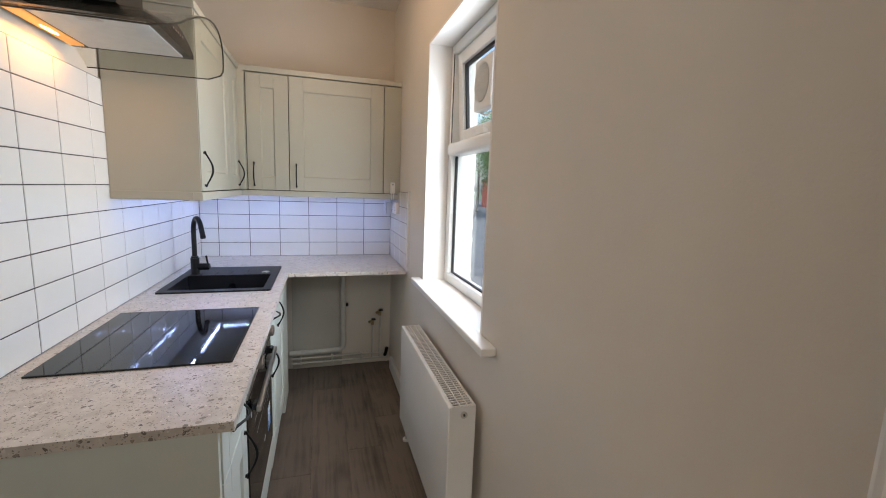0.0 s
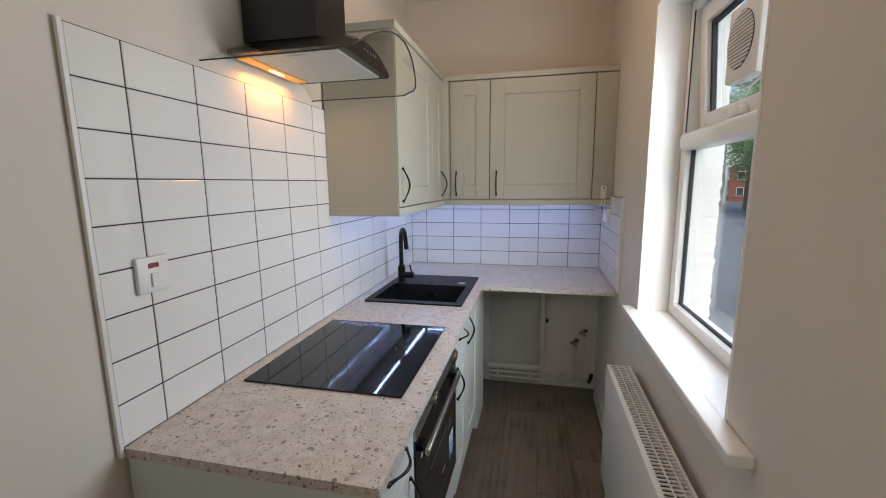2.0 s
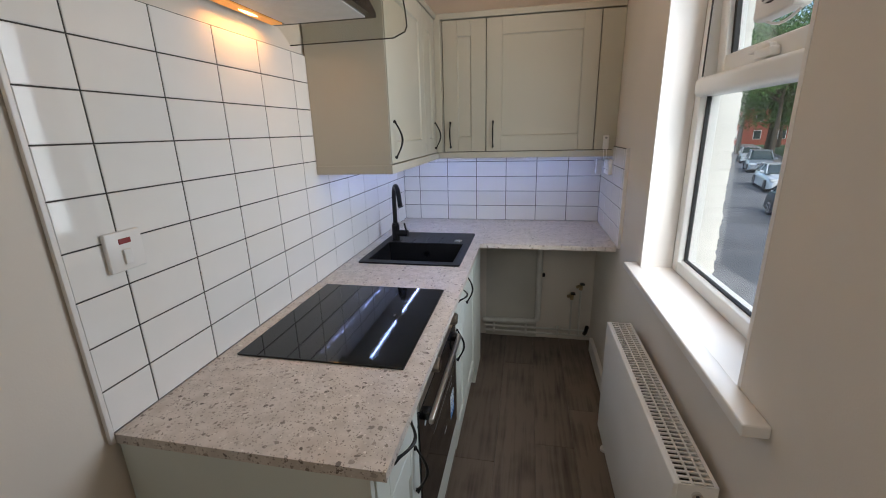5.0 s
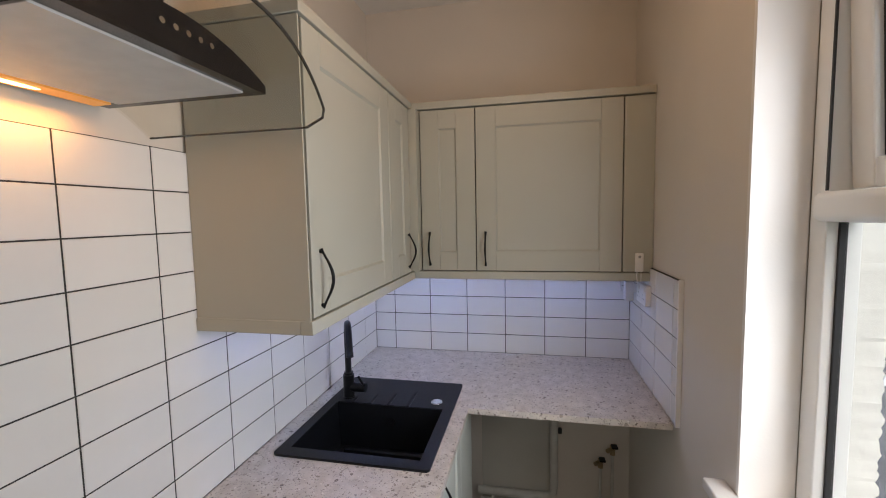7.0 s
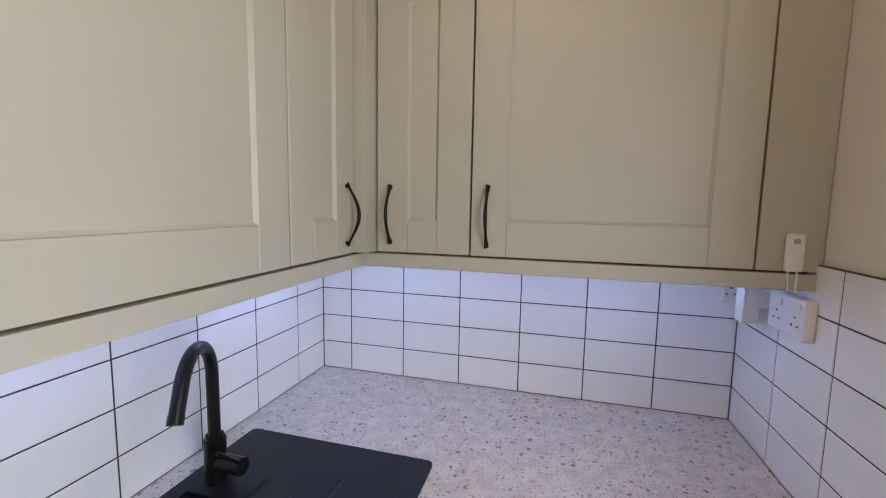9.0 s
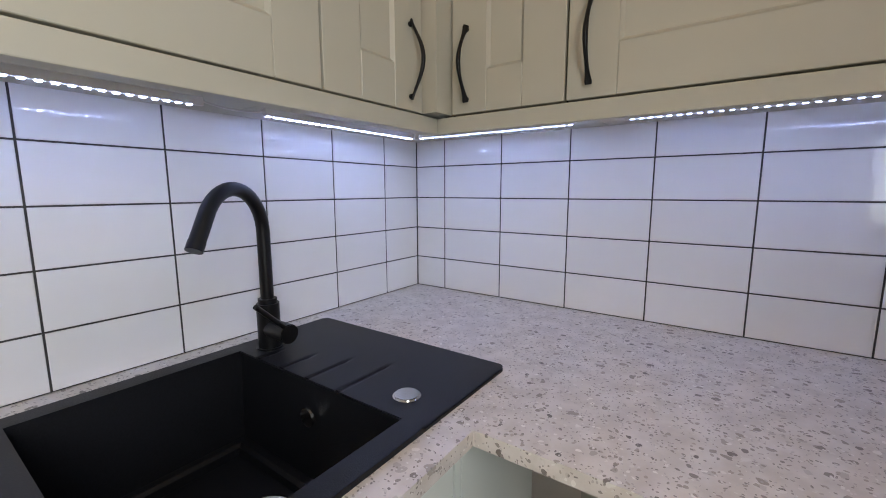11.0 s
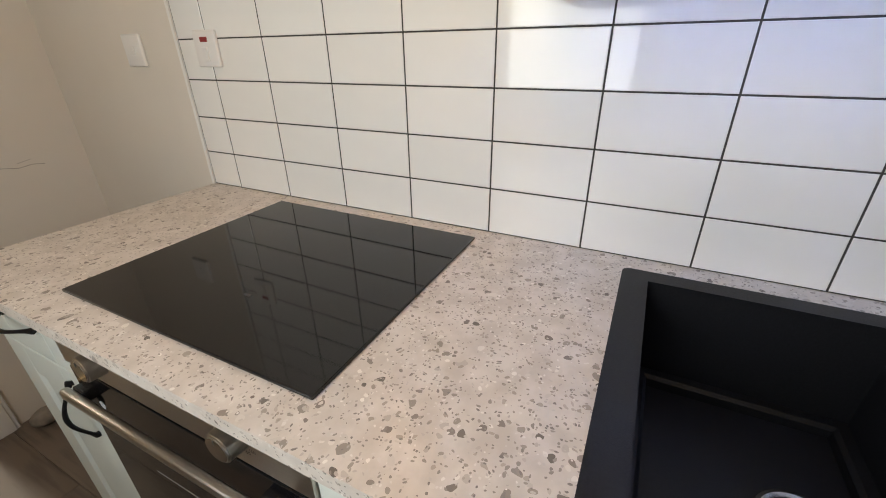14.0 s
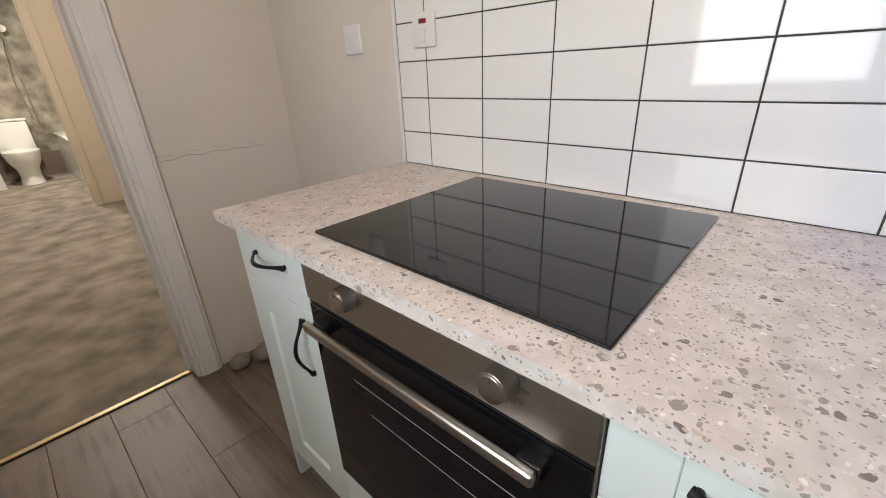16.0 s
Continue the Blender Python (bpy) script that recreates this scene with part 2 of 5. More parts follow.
ROADPAINT = material("road_paint", (0.75, 0.75, 0.73), 0.8, vary=0.15, scale=20)
GRASS = material("verge_green", (0.07, 0.11, 0.035), 0.95, vary=0.4, scale=1.5, bump=0.6, bump_scale=20)
HEDGE = material("hedge_leaf", (0.20, 0.36, 0.05), 0.7, vary=0.35, scale=3)
LEAF = material("tree_leaf", (0.10, 0.19, 0.05), 0.6, vary=0.45, scale=1.2)
BARK = material("bark", (0.09, 0.07, 0.05), 0.9, vary=0.3, scale=8, bump=0.6, bump_scale=20)
BRICK = material("red_brick", (0.32, 0.09, 0.06), 0.9, vary=0.2, scale=6, bump=0.3, bump_scale=30)
STONEWALL = material("rubble_wall", (0.22, 0.18, 0.16), 0.9, vary=0.3, scale=5, bump=0.8, bump_scale=9)
RENDERW = material("white_render", (0.70, 0.69, 0.64), 0.85, vary=0.08, scale=8, bump=0.6, bump_scale=50)
ROOF = material("slate_roof", (0.10, 0.10, 0.11), 0.7, vary=0.2, scale=3)
CARDARK = material("charcoal_car_paint", (0.020, 0.022, 0.028), 0.55, 0.0, vary=0.05)
CARWHITE = material("silver_white_car_paint", (0.60, 0.61, 0.61), 0.3, 0.2, vary=0.04, coat=0.8)
CARSILVER = material("silver_car_paint", (0.38, 0.40, 0.43), 0.3, 0.5, vary=0.04, coat=0.8)
CARGLASS = material("car_window_glass", (0.04, 0.055, 0.055), 0.25, vary=0.05)
LAMPGLASS = material("headlight_glass", (0.55, 0.57, 0.57), 0.1, vary=0.05)
PLATE = material("number_plate", (0.65, 0.65, 0.62), 0.5)
for dull in (CARDARK, CARGLASS, BLACKMETAL, BLACKCOMP):
    dull.node_tree.nodes["Principled BSDF"].inputs["Specular IOR Level"].default_value = 0.3
BINGREEN = material("dark_green_plastic", (0.02, 0.11, 0.07), 0.5)
ORANGE = material("orange_plastic", (0.6, 0.12, 0.02), 0.5)


# ---- mesh helpers ----
def box(x0, y0, z0, x1, y1, z1, bev=0.0, seg=2, bm=None):
    bm = bm or bmesh.new()
    vs = bmesh.ops.create_cube(bm, size=1)["verts"]
    bmesh.ops.scale(bm, vec=(x1 - x0, y1 - y0, z1 - z0), verts=vs)
    bmesh.ops.translate(bm, vec=((x0 + x1) / 2, (y0 + y1) / 2, (z0 + z1) / 2), verts=vs)
    if bev:
        es = list({e for v in vs for e in v.link_edges})
        bmesh.ops.bevel(bm, geom=es, offset=bev, segments=seg, affect="EDGES", profile=0.5)
    return bm


def cyl(a, b, r, seg=20, r2=None, bm=None, caps=True):
    bm = bm or bmesh.new()
    a, b = Vector(a), Vector(b)
    q = (b - a).to_track_quat("Z", "Y").to_matrix().to_4x4()
    bmesh.ops.create_cone(bm, cap_ends=caps, segments=seg, radius1=r, radius2=r if r2 is None else r2, depth=(b - a).length, matrix=Matrix.Translation((a + b) / 2) @ q)
    return bm


def tube(points, radius, seg=20, bm=None):
    """A swept tube; radius is one number or a function of the share of the way."""
    bm = bm or bmesh.new()
    pts = [Vector(p) for p in points]
    rings = []
    side = None
    for i, p in enumerate(pts):
        d = (pts[min(i + 1, len(pts) - 1)] - pts[max(i - 1, 0)]).normalized()
        if side is None:
            side = d.orthogonal().normalized()
        side = (side - d * side.dot(d)).normalized()
        up = d.cross(side)
        r = radius(i / (len(pts) - 1)) if callable(radius) else radius
        rx, ry = r if isinstance(r, tuple) else (r, r)
        rings.append([bm.verts.new(p + side * (rx * math.cos(2 * math.pi * k / seg)) + up * (ry * math.sin(2 * math.pi * k / seg))) for k in range(seg)])
    for u, v in zip(rings, rings[1:]):
        for k in range(seg):
            bm.faces.new((u[k], u[(k + 1) % seg], v[(k + 1) % seg], v[k]))
    bm.faces.new(rings[0][::-1]), bm.faces.new(rings[-1])
    return bm


def prism(outline, z0, z1, bm=None, bev=0.0):
    """A plate of an outline in x, y between two heights."""
    bm = bm or bmesh.new()
    lo = [bm.verts.new((x, y, z0)) for x, y in outline]
    hi = [bm.verts.new((x, y, z1)) for x, y in outline]
    n = len(lo)
    fs = [bm.faces.new(lo[::-1]), bm.faces.new(hi)] + [bm.faces.new((lo[i], lo[(i + 1) % n], hi[(i + 1) % n], hi[i])) for i in range(n)]
    bmesh.ops.recalc_face_normals(bm, faces=fs)
    if bev:
        bmesh.ops.bevel(bm, geom=list(bm.edges), offset=bev, segments=2, affect="EDGES")
    return bm


def finish(bm, name, mat, smooth=True):
    me = bpy.data.meshes.new(name)
    bmesh.ops.recalc_face_normals(bm, faces=bm.faces)
    bm.to_mesh(me)
    bm.free()
    me.materials.append(mat)
    if smooth:
        me.shade_smooth()
        me.set_sharp_from_angle(angle=radians(20))
    return me


def part(name, bm, mat, parent, label="", smooth=True):
    ob = new(name, finish(bm, name, mat, smooth))
    ob.parent = parent
    if parent is not None:
        ob.matrix_parent_inverse = parent.matrix_world.inverted()
    if label:
        ob["label"] = label
    return ob


def thing(name, label, category, at=(0, 0, 0), group="", kind=""):
    ob = new(name)
    ob.empty_display_size = 0.05
    ob.matrix_world = Matrix.Translation(at)
    return tagged(ob, label, category, group, kind)


def solid(name, bm, mat, label, category, kind="", group=""):
    return tagged(part(name, bm, mat, None), label, category, group, kind)


# ---- the plan ----
LX, RX, BY = -0.78, 0.573, 3.258     # tile faces: long wall, window wall, end wall
ZC = 0.91                            # worktop
CH = 2.75                            # ceiling
DY0, DY1 = 0.05, 0.20                # wall with the doorway
WX0, WX1 = 0.585, 0.86               # window wall
OY0, OY1, OZ0, OZ1 = 1.30, 2.185, 0.915, 2.20

solid("wall_west", box(-0.93, -3.6, 0, LX - 0.008, 3.40, CH), WALL, "cream painted plaster wall behind the worktop", "wall", "structure")
solid("wall_north", box(LX - 0.008, BY + 0.008, 0, WX1, 3.42, CH), WALL, "cream painted plaster end wall", "wall", "structure")
east = bmesh.new()
for y0, y1, z0, z1 in ((0.05, OY0, -0.3, CH), (OY1, BY + 0.008, -0.3, CH), (OY0, OY1, -0.3, OZ0), (OY0, OY1, OZ1, CH)):
    box(WX0, y0, z0, WX1, y1, z1, bm=east)
solid("wall_east", east, WALL, "cream painted plaster wall with the window", "wall", "structure")
south = bmesh.new()
for x0, x1, z0, z1 in ((LX - 0.008, -0.17, 0, CH), (0.545, WX0, 0, CH), (-0.17, 0.545, 2.06, CH)):
    box(x0, DY0, z0, x1, DY1, z1, bm=south)
solid("wall_south", south, WALL, "cream painted wall with an open doorway", "wall", "structure")
solid("ceiling", box(-0.93, -3.6, CH, WX1, 3.42, CH + 0.15), CEIL, "white painted ceiling", "ceiling", "structure")
floor = solid("floor", box(-0.93, 0.13, -0.3, WX0, 3.42, -0.012), DARKGAP, "grey-brown oak laminate floor", "floor", "structure")
solid("hall_floor", box(-0.93, -3.6, -0.3, 0.76, 0.125, 0.004), CARPET, "blotched beige short-pile carpet", "floor", "structure")
# hall and bathroom beyond the doorway
solid("wall_hall_east", box(0.62, -3.6, 0, 0.76, DY0, CH), WALL, "cream painted hall wall", "wall", "structure")
hall = bmesh.new()
for x0, x1, z0, z1 in ((LX - 0.008, -0.43, 0, CH), (0.34, 0.62, 0, CH), (-0.43, 0.34, 2.05, CH)):
    box(x0, -3.85, z0, x1, -3.70, z1, bm=hall)
solid("wall_hall_south", hall, CREAM, "cream wall with the bathroom doorway", "wall", "structure")
solid("bathroom_floor", box(-1.35, -6.55, -0.12, 0.9, -3.6, 0.002), CARPET, "mottled beige bathroom floor", "floor", "structure")
solid("wall_bathroom_south", box(-1.5, -6.6, 0, 1.0, -6.45, 2.6), BATHTILE, "mottled brown stone-tiled bathroom wall", "wall", "structure")
solid("wall_bathroom_west", box(-1.5, -6.45, 0, -1.35, -3.85, 2.6), BATHTILE, "mottled brown stone-tiled bathroom wall", "wall", "structure")
solid("wall_bathroom_east", box(0.85, -6.45, 0, 1.0, -3.85, 2.6), BATHTILE, "mottled brown stone-tiled bathroom wall", "wall", "structure")
solid("wall_bathroom_north", box(-1.35, -3.85, 0, LX - 0.01, -3.72, 2.6), CREAM, "cream bathroom wall", "wall", "structure")
solid("wall_bathroom_north_east", box(0.62, -3.85, 0, 0.85, -3.72, 2.6), CREAM, "cream bathroom wall", "wall", "structure")
solid("bathroom_ceiling", box(-1.5, -6.6, 2.6, 1.0, -3.86, 2.75), CEIL, "white bathroom ceiling", "ceiling", "structure")

# door frame
fr = thing("door_frame", "white gloss-painted doorway lining and architrave", "door frame", (-0.17, DY1, 0), kind="structure")
for x0, x1 in ((-0.17, -0.14), (0.515, 0.545)):
    part("jamb", box(x0, DY0 - 0.01, 0, x1, DY1 + 0.004, 2.06, 0.002), WHITE, fr)
part("head", box(-0.14, DY0 - 0.01, 2.03, 0.515, DY1 + 0.004, 2.06, 0.002), WHITE, fr)
for x0, x1 in ((-0.240, -0.152), (0.526, 0.582)):
    bm = box(x0, DY1 + 0.002, 0, x1, DY1 + 0.018, 2.115, 0.004)
    box(x0 + 0.012, DY1 + 0.015, 0, x1 - 0.02, DY1 + 0.024, 2.11, 0.004, bm=bm)
    part("architrave", bm, WHITE, fr)
part("architrave", box(-0.152, DY1 + 0.002, 2.042, 0.526, DY1 + 0.022, 2.115, 0.004), WHITE, fr)
part("stop", box(-0.14, 0.09, 0, -0.128, 0.125, 2.03, 0.002), WHITE, fr)
solid("threshold_strip", box(-0.139, 0.122, 0.0, 0.514, 0.148, 0.008, 0.004), BRASS, "narrow brass threshold strip between carpet and laminate", "threshold", "structure")

# skirting
sk = box(RX - 0.012, DY1 + 0.03, 0, WX0, 3.12, 0.10, 0.004)
solid("baseboard", sk, WHITE, "white painted skirting board under the window", "baseboard", "structure")

# ---- window ----
solid("window_reveal", box(WX0 - 0.001, OY1 - 0.012, OZ0 + 0.03, 0.705, OY1 + 0.001, OZ1 - 0.012), REVEAL, "white painted window reveal", "trim", "structure")
solid("window_reveal", box(WX0 - 0.001, OY0 - 0.001, OZ0 + 0.03, 0.705, OY0 + 0.012, OZ1 - 0.012), REVEAL, "white painted window reveal", "trim", "structure")
solid("window_reveal", box(WX0 - 0.001, OY0 - 0.001, OZ1 - 0.012, 0.705, OY1 + 0.001, OZ1 + 0.001), REVEAL, "white painted window head", "trim", "structure")
sill = box(0.53, 1.165, 0.915, WX0, 2.245, 0.945, 0.006, 3)
box(WX0 - 0.004, OY0 + 0.001, 0.916, 0.71, OY1 - 0.001, 0.945, bm=sill)
solid("window_sill", sill, WHITE, "deep white gloss-painted window board with rounded nose", "window sill", "structure")

win = thing("window_1", "white plastic window, its top vent ajar", "window", (0.73, 1.74, 0.945), kind="structure")
FX0, FX1 = 0.705, 0.775
Y0, Y1, Z0, Z1 = OY0 + 0.012, OY1 - 0.012, 0.945, OZ1 - 0.012
T0, T1 = 1.625, 1.69
for name, b in (("frame", (FX0, Y0, Z0, FX1, Y0 + 0.055, Z1)), ("frame", (FX0, Y1 - 0.055, Z0, FX1, Y1, Z1)), ("frame", (FX0, Y0 + 0.055, Z0, FX1, Y1 - 0.055, Z0 + 0.05)), ("frame", (FX0, Y0 + 0.055, Z1 - 0.05, FX1, Y1 - 0.055, Z1))):
    part(name, box(*b, 0.006, 3), UPVC, win)
part("transom", box(FX0 - 0.018, Y0 + 0.03, T0, FX1, Y1 - 0.03, T1, 0.018, 5), UPVC, win, "rounded white transom bar")
for b in ((0.728, Y0 + 0.055, Z0 + 0.05, 0.742, Y0 + 0.062, T0), (0.728, Y1 - 0.062, Z0 + 0.05, 0.742, Y1 - 0.055, T0), (0.728, Y0 + 0.062, Z0 + 0.05, 0.742, Y1 - 0.062, Z0 + 0.056)):
    part("gasket", box(*b), RUBBER, win, "black rubber gasket")
pane = part("pane", box(0.733, Y0 + 0.06, Z0 + 0.055, 0.737, Y1 - 0.06, T0 + 0.005), PANE, win, "clear lower pane", False)
pane.visible_shadow = False
# the top vent, hung at its head and pushed out a little
vent = part("vent_sash", bmesh.new(), UPVC, win, "top-hung vent sash, ajar")
tilt = Matrix.Translation((0.745, 0, Z1 - 0.05)) @ Matrix.Rotation(radians(-3.5), 4, "Y") @ Matrix.Translation((-0.745, 0, -(Z1 - 0.05)))
VZ0, VZ1 = T1 + 0.004, Z1 - 0.052


def vent_part(name, bm, mat, label=""):
    bm.transform(tilt)
    return part(name, bm, mat, vent, label)


vm = bmesh.new()
for b in ((0.718, Y0 + 0.058, VZ0, 0.775, Y0 + 0.118, VZ1), (0.718, Y1 - 0.118, VZ0, 0.775, Y1 - 0.058, VZ1), (0.718, Y0 + 0.118, VZ0, 0.775, Y1 - 0.118, VZ0 + 0.06), (0.718, Y0 + 0.118, VZ1 - 0.06, 0.775, Y1 - 0.118, VZ1)):
    box(*b, 0.006, 3, bm=vm)
vent_part("vent_frame", vm, UPVC)
vm = bmesh.new()
for b in ((0.735, Y1 - 0.135, VZ0 + 0.06, 0.75, Y1 - 0.118, VZ1 - 0.06), (0.735, Y0 + 0.118, VZ0 + 0.06, 0.75, Y0 + 0.135, VZ1 - 0.06), (0.735, Y0 + 0.135, VZ1 - 0.075, 0.75, Y1 - 0.135, VZ1 - 0.06)):
    box(*b, bm=vm)
vent_part("gasket", vm, RUBBER, "black rubber gasket")
vp = vent_part("pane", box(0.741, Y0 + 0.12, VZ0 + 0.062, 0.745, Y1 - 0.12, VZ1 - 0.062), PANE, "clear vent pane")
vp.visible_shadow = False
bm = box(0.690, 1.715, VZ0 + 0.008, 0.718, 1.80, VZ0 + 0.034, 0.006, 3)
box(0.700, 1.74, VZ0 + 0.03, 0.722, 1.86, VZ0 + 0.046, 0.005, 2, bm=bm)
vent_part("vent_handle", bm, UPVC, "white vent handle")
# black strip that paints the shade in the gap beside the sash
part("frame_gap", box(0.70, Y1 - 0.06, T1 + 0.002, 0.704, Y1 - 0.055, Z1 - 0.05), RUBBER, win, "black strip for the shade in the gap beside the vent")

# outer reveal with rough render
bm = bmesh.new()
rng = random.Random(5)
rows = 140
grid = []
for i in range(rows + 1):
    z = 0.90 + (2.22 - 0.90) * i / rows
    edge = WX1 - 0.0 + rng.uniform(-0.003, 0.005)
    grid.append([bm.verts.new((x, y, z)) for x, y in ((0.775, OY1 - 0.02), (0.80, OY1 - 0.022), (edge, OY1 - 0.024 + rng.uniform(-0.003, 0.003)), (edge + 0.01, OY1 + 0.03))])
for u, v in zip(grid, grid[1:]):
    for k in range(3):
        bm.faces.new((u[k], u[k + 1], v[k + 1], v[k]))
solid("outer_reveal", bm, RENDERW, "rough white rendered outer window reveal", "trim", "structure")

# fan unit in the vent pane
fan = thing("window_fan", "white extractor fan unit mounted in the window vent pane", "extractor fan", (0.74, 1.75, 1.803))
FY0, FY1, FZ0, FZ1, FXF = 1.650, 1.843, 1.803, 2.025, 0.715
FCY, FCZ, FR = 1.752, 1.918, 0.082
part("housing", box(FXF, FY0, FZ0, FXF + 0.05, FY1, FZ1, 0.012, 3), PLASTIC, fan)
part("collar", cyl((FXF + 0.05, FCY, FCZ), (FXF + 0.12, FCY, FCZ), 0.08, 32), PLASTIC, fan)
for i in range(15):
    z = FCZ + (i - 7) * 0.0105
    h = math.sqrt(max(0.0, (FR - 0.002) ** 2 - (z - FCZ) ** 2))
    part("slat", box(FXF - 0.004, FCY - h, z - 0.0032, FXF + 0.002, FCY + h, z + 0.0032), PLASTIC, fan)
# dark disc on the housing stands for the shade inside the opening
part("grille_recess", cyl((FXF - 0.0015, FCY, FCZ), (FXF + 0.001, FCY, FCZ), FR, 32), DARKGAP, fan, "dark disc for the shaded opening behind the slats")
part("cable", tube([(FXF + 0.03, 1.82 - 0.16 * i / 12, 1.802 - 0.018 * math.sin(math.pi * i / 12)) for i in range(13)], 0.004, 8), PLASTIC, fan, "looped white cable")

# ---- worktops, hob, sink, tap ----
SX0, SX1, SY0, SY1 = -0.716, -0.207, 2.178, 2.802     # sink outline
BX0, BX1, BYA, BYB = -0.678, -0.246, 2.222, 2.555     # bowl
bm = bmesh.new()
# worktop in butted slabs round the sink's opening
for b in ((LX + 0.001, 0.962, -0.155, BYA - 0.004), (LX + 0.001, BYA - 0.004, BX0 - 0.004, BYB + 0.004), (BX1 + 0.004, BYA - 0.004, -0.155, BYB + 0.004), (LX + 0.001, BYB + 0.004, -0.155, BY - 0.001), (-0.155, 2.60, RX - 0.001, BY - 0.001)):
    box(b[0], b[1], ZC - 0.024, b[2], b[3], ZC, bm=bm)
bmesh.ops.remove_doubles(bm, verts=bm.verts, dist=0.0002)
solid("worktop", bm, TERRA, "beige terrazzo-patterned laminate worktop, L-shaped", "worktop")

hob = thing("hob", "black glass induction hob set in the worktop", "hob", (-0.475, 1.585, ZC))
part("glass", box(-0.73, 1.30, ZC, -0.22, 1.876, ZC + 0.006, 0.002), BLACKGLASS, hob)
part("mark", box(-0.35, 1.61, ZC + 0.006, -0.344, 1.625, ZC + 0.0064), PRINT, hob, "small dark printed mark")

sink = thing("sink", "black composite sink with ribbed drainer and steel waste", "sink", (-0.465, 2.48, ZC))
bm = bmesh.new()
SR = 0.014     # corner radius of the sink
arc = [math.pi / 2 * k / 6 for k in range(7)]
prism([(SX0 + SR - SR * math.cos(a), SY0 + SR - SR * math.sin(a)) for a in arc] + [(SX1 - SR + SR * math.sin(a), SY0 + SR - SR * math.cos(a)) for a in arc] + [(SX1, BYA), (SX0, BYA)], ZC, ZC + 0.008, bm=bm)
for b in ((SX0, BYA, BX0, BYB), (BX1, BYA, SX1, BYB)):
    box(b[0], b[1], ZC, b[2], b[3], ZC + 0.008, bm=bm)
bmesh.ops.remove_doubles(bm, verts=bm.verts, dist=0.0002)
part("rim", bm, BLACKCOMP, sink)
# drainer slab with grooves
bm = bmesh.new()
ys = [BYB + (SY1 - BYB) * (1 - (1 - j / 30) ** 1.6) for j in range(31)]
gx = (-0.615, -0.54, -0.465, -0.385)
vv = []
for i in range(201):
    row = []
    for j, y in enumerate(ys):
        near = max(0.0, SR - (SY1 - y))
        tuck = SR - math.sqrt(SR * SR - near * near)
        x = SX0 + tuck + (SX1 - SX0 - 2 * tuck) * i / 200
        d = 0.0
        for k, g in enumerate(gx):
            reach = 0.03 + 0.10 * (k + 1) / 4
            if y < BYB + reach:
                d += 0.0060 * math.exp(-((x - g) / 0.0040) ** 2) * min(1, (BYB + reach - y) / 0.03)
        row.append(bm.verts.new((x, y, ZC + 0.008 - d)))
    vv.append(row)
for u, v in zip(vv, vv[1:]):
    for j in range(30):
        bm.faces.new((u[j], v[j], v[j + 1], u[j + 1]))
part("drainer", bm, BLACKCOMP, sink)
part("drainer_edge", prism([(SX0, BYB), (SX1, BYB)] + [(SX1 - SR + SR * math.cos(a), SY1 - SR + SR * math.sin(a)) for a in arc] + [(SX0 + SR - SR * math.sin(a), SY1 - SR + SR * math.cos(a)) for a in arc], ZC, ZC + 0.0045), BLACKCOMP, sink)
bm = bmesh.new()
box(BX0 - 0.003, BYA - 0.003, ZC - 0.19, BX1 + 0.003, BYB + 0.003, ZC + 0.0079, bm=bm)
bmesh.ops.delete(bm, geom=[f for f in bm.faces if f.normal.z > 0.9], context="FACES")
for v in bm.verts:
    if v.co.z < ZC - 0.1:
        v.co.x += 0.014 if v.co.x < -0.46 else -0.014
        v.co.y += 0.014 if v.co.y < 2.4 else -0.014
bmesh.ops.bevel(bm, geom=[e for e in bm.edges if max(v.co.z for v in e.verts) < ZC - 0.1], offset=0.022, segments=5, affect="EDGES")
part("bowl", bm, BLACKCOMP, sink, "deep square black bowl")
wx, wy, wz = -0.452, 2.452, ZC - 0.19
bm = bmesh.new()
# a dished rim that falls to the basket
prof = ((0.058, 0.0), (0.057, 0.0045), (0.052, 0.006), (0.046, 0.0050), (0.043, 0.0012), (0.036, 0.0006), (0.0, 0.0006))
rings = [[bm.verts.new((wx + q * math.cos(2 * math.pi * k / 40), wy + q * math.sin(2 * math.pi * k / 40), wz + h)) for k in range(40)] for q, h in prof[:-1]]
for u, v in zip(rings, rings[1:]):
    for k in range(40):
        bm.faces.new((u[k], u[(k + 1) % 40], v[(k + 1) % 40], v[k]))
bm.faces.new(rings[-1])
waste = part("waste", bm, CHROME, sink, "round stainless steel basket waste")
part("seal", cyl((wx, wy, wz + 0.0007), (wx, wy, wz + 0.0016), 0.0365, 32), BLACKMETAL, waste)
bm = cyl((wx, wy, wz + 0.0016), (wx, wy, wz + 0.0045), 0.034, 36, 0.030)
part("strainer", bm, STEEL, waste)
for k in range(20):
    a = 2 * math.pi * k / 20
    bm = box(0.017, -0.0018, 0.0, 0.029, 0.0018, 0.0012)
    bm.transform(Matrix.Translation((wx, wy, wz + 0.0040)) @ Matrix.Rotation(a, 4, "Z"))
    part("slot", bm, BLACKMETAL, waste)
bm = cyl((wx, wy, wz + 0.004), (wx, wy, wz + 0.016), 0.0095, 18, 0.007)
cyl((wx, wy, wz + 0.016), (wx, wy, wz + 0.020), 0.010, 18, bm=bm)
part("lift_knob", bm, CHROME, waste)
part("overflow", cyl((-0.452, BYB - 0.008, ZC - 0.055), (-0.452, BYB - 0.013, ZC - 0.055), 0.016, 24), CHROME, sink, "round steel overflow")
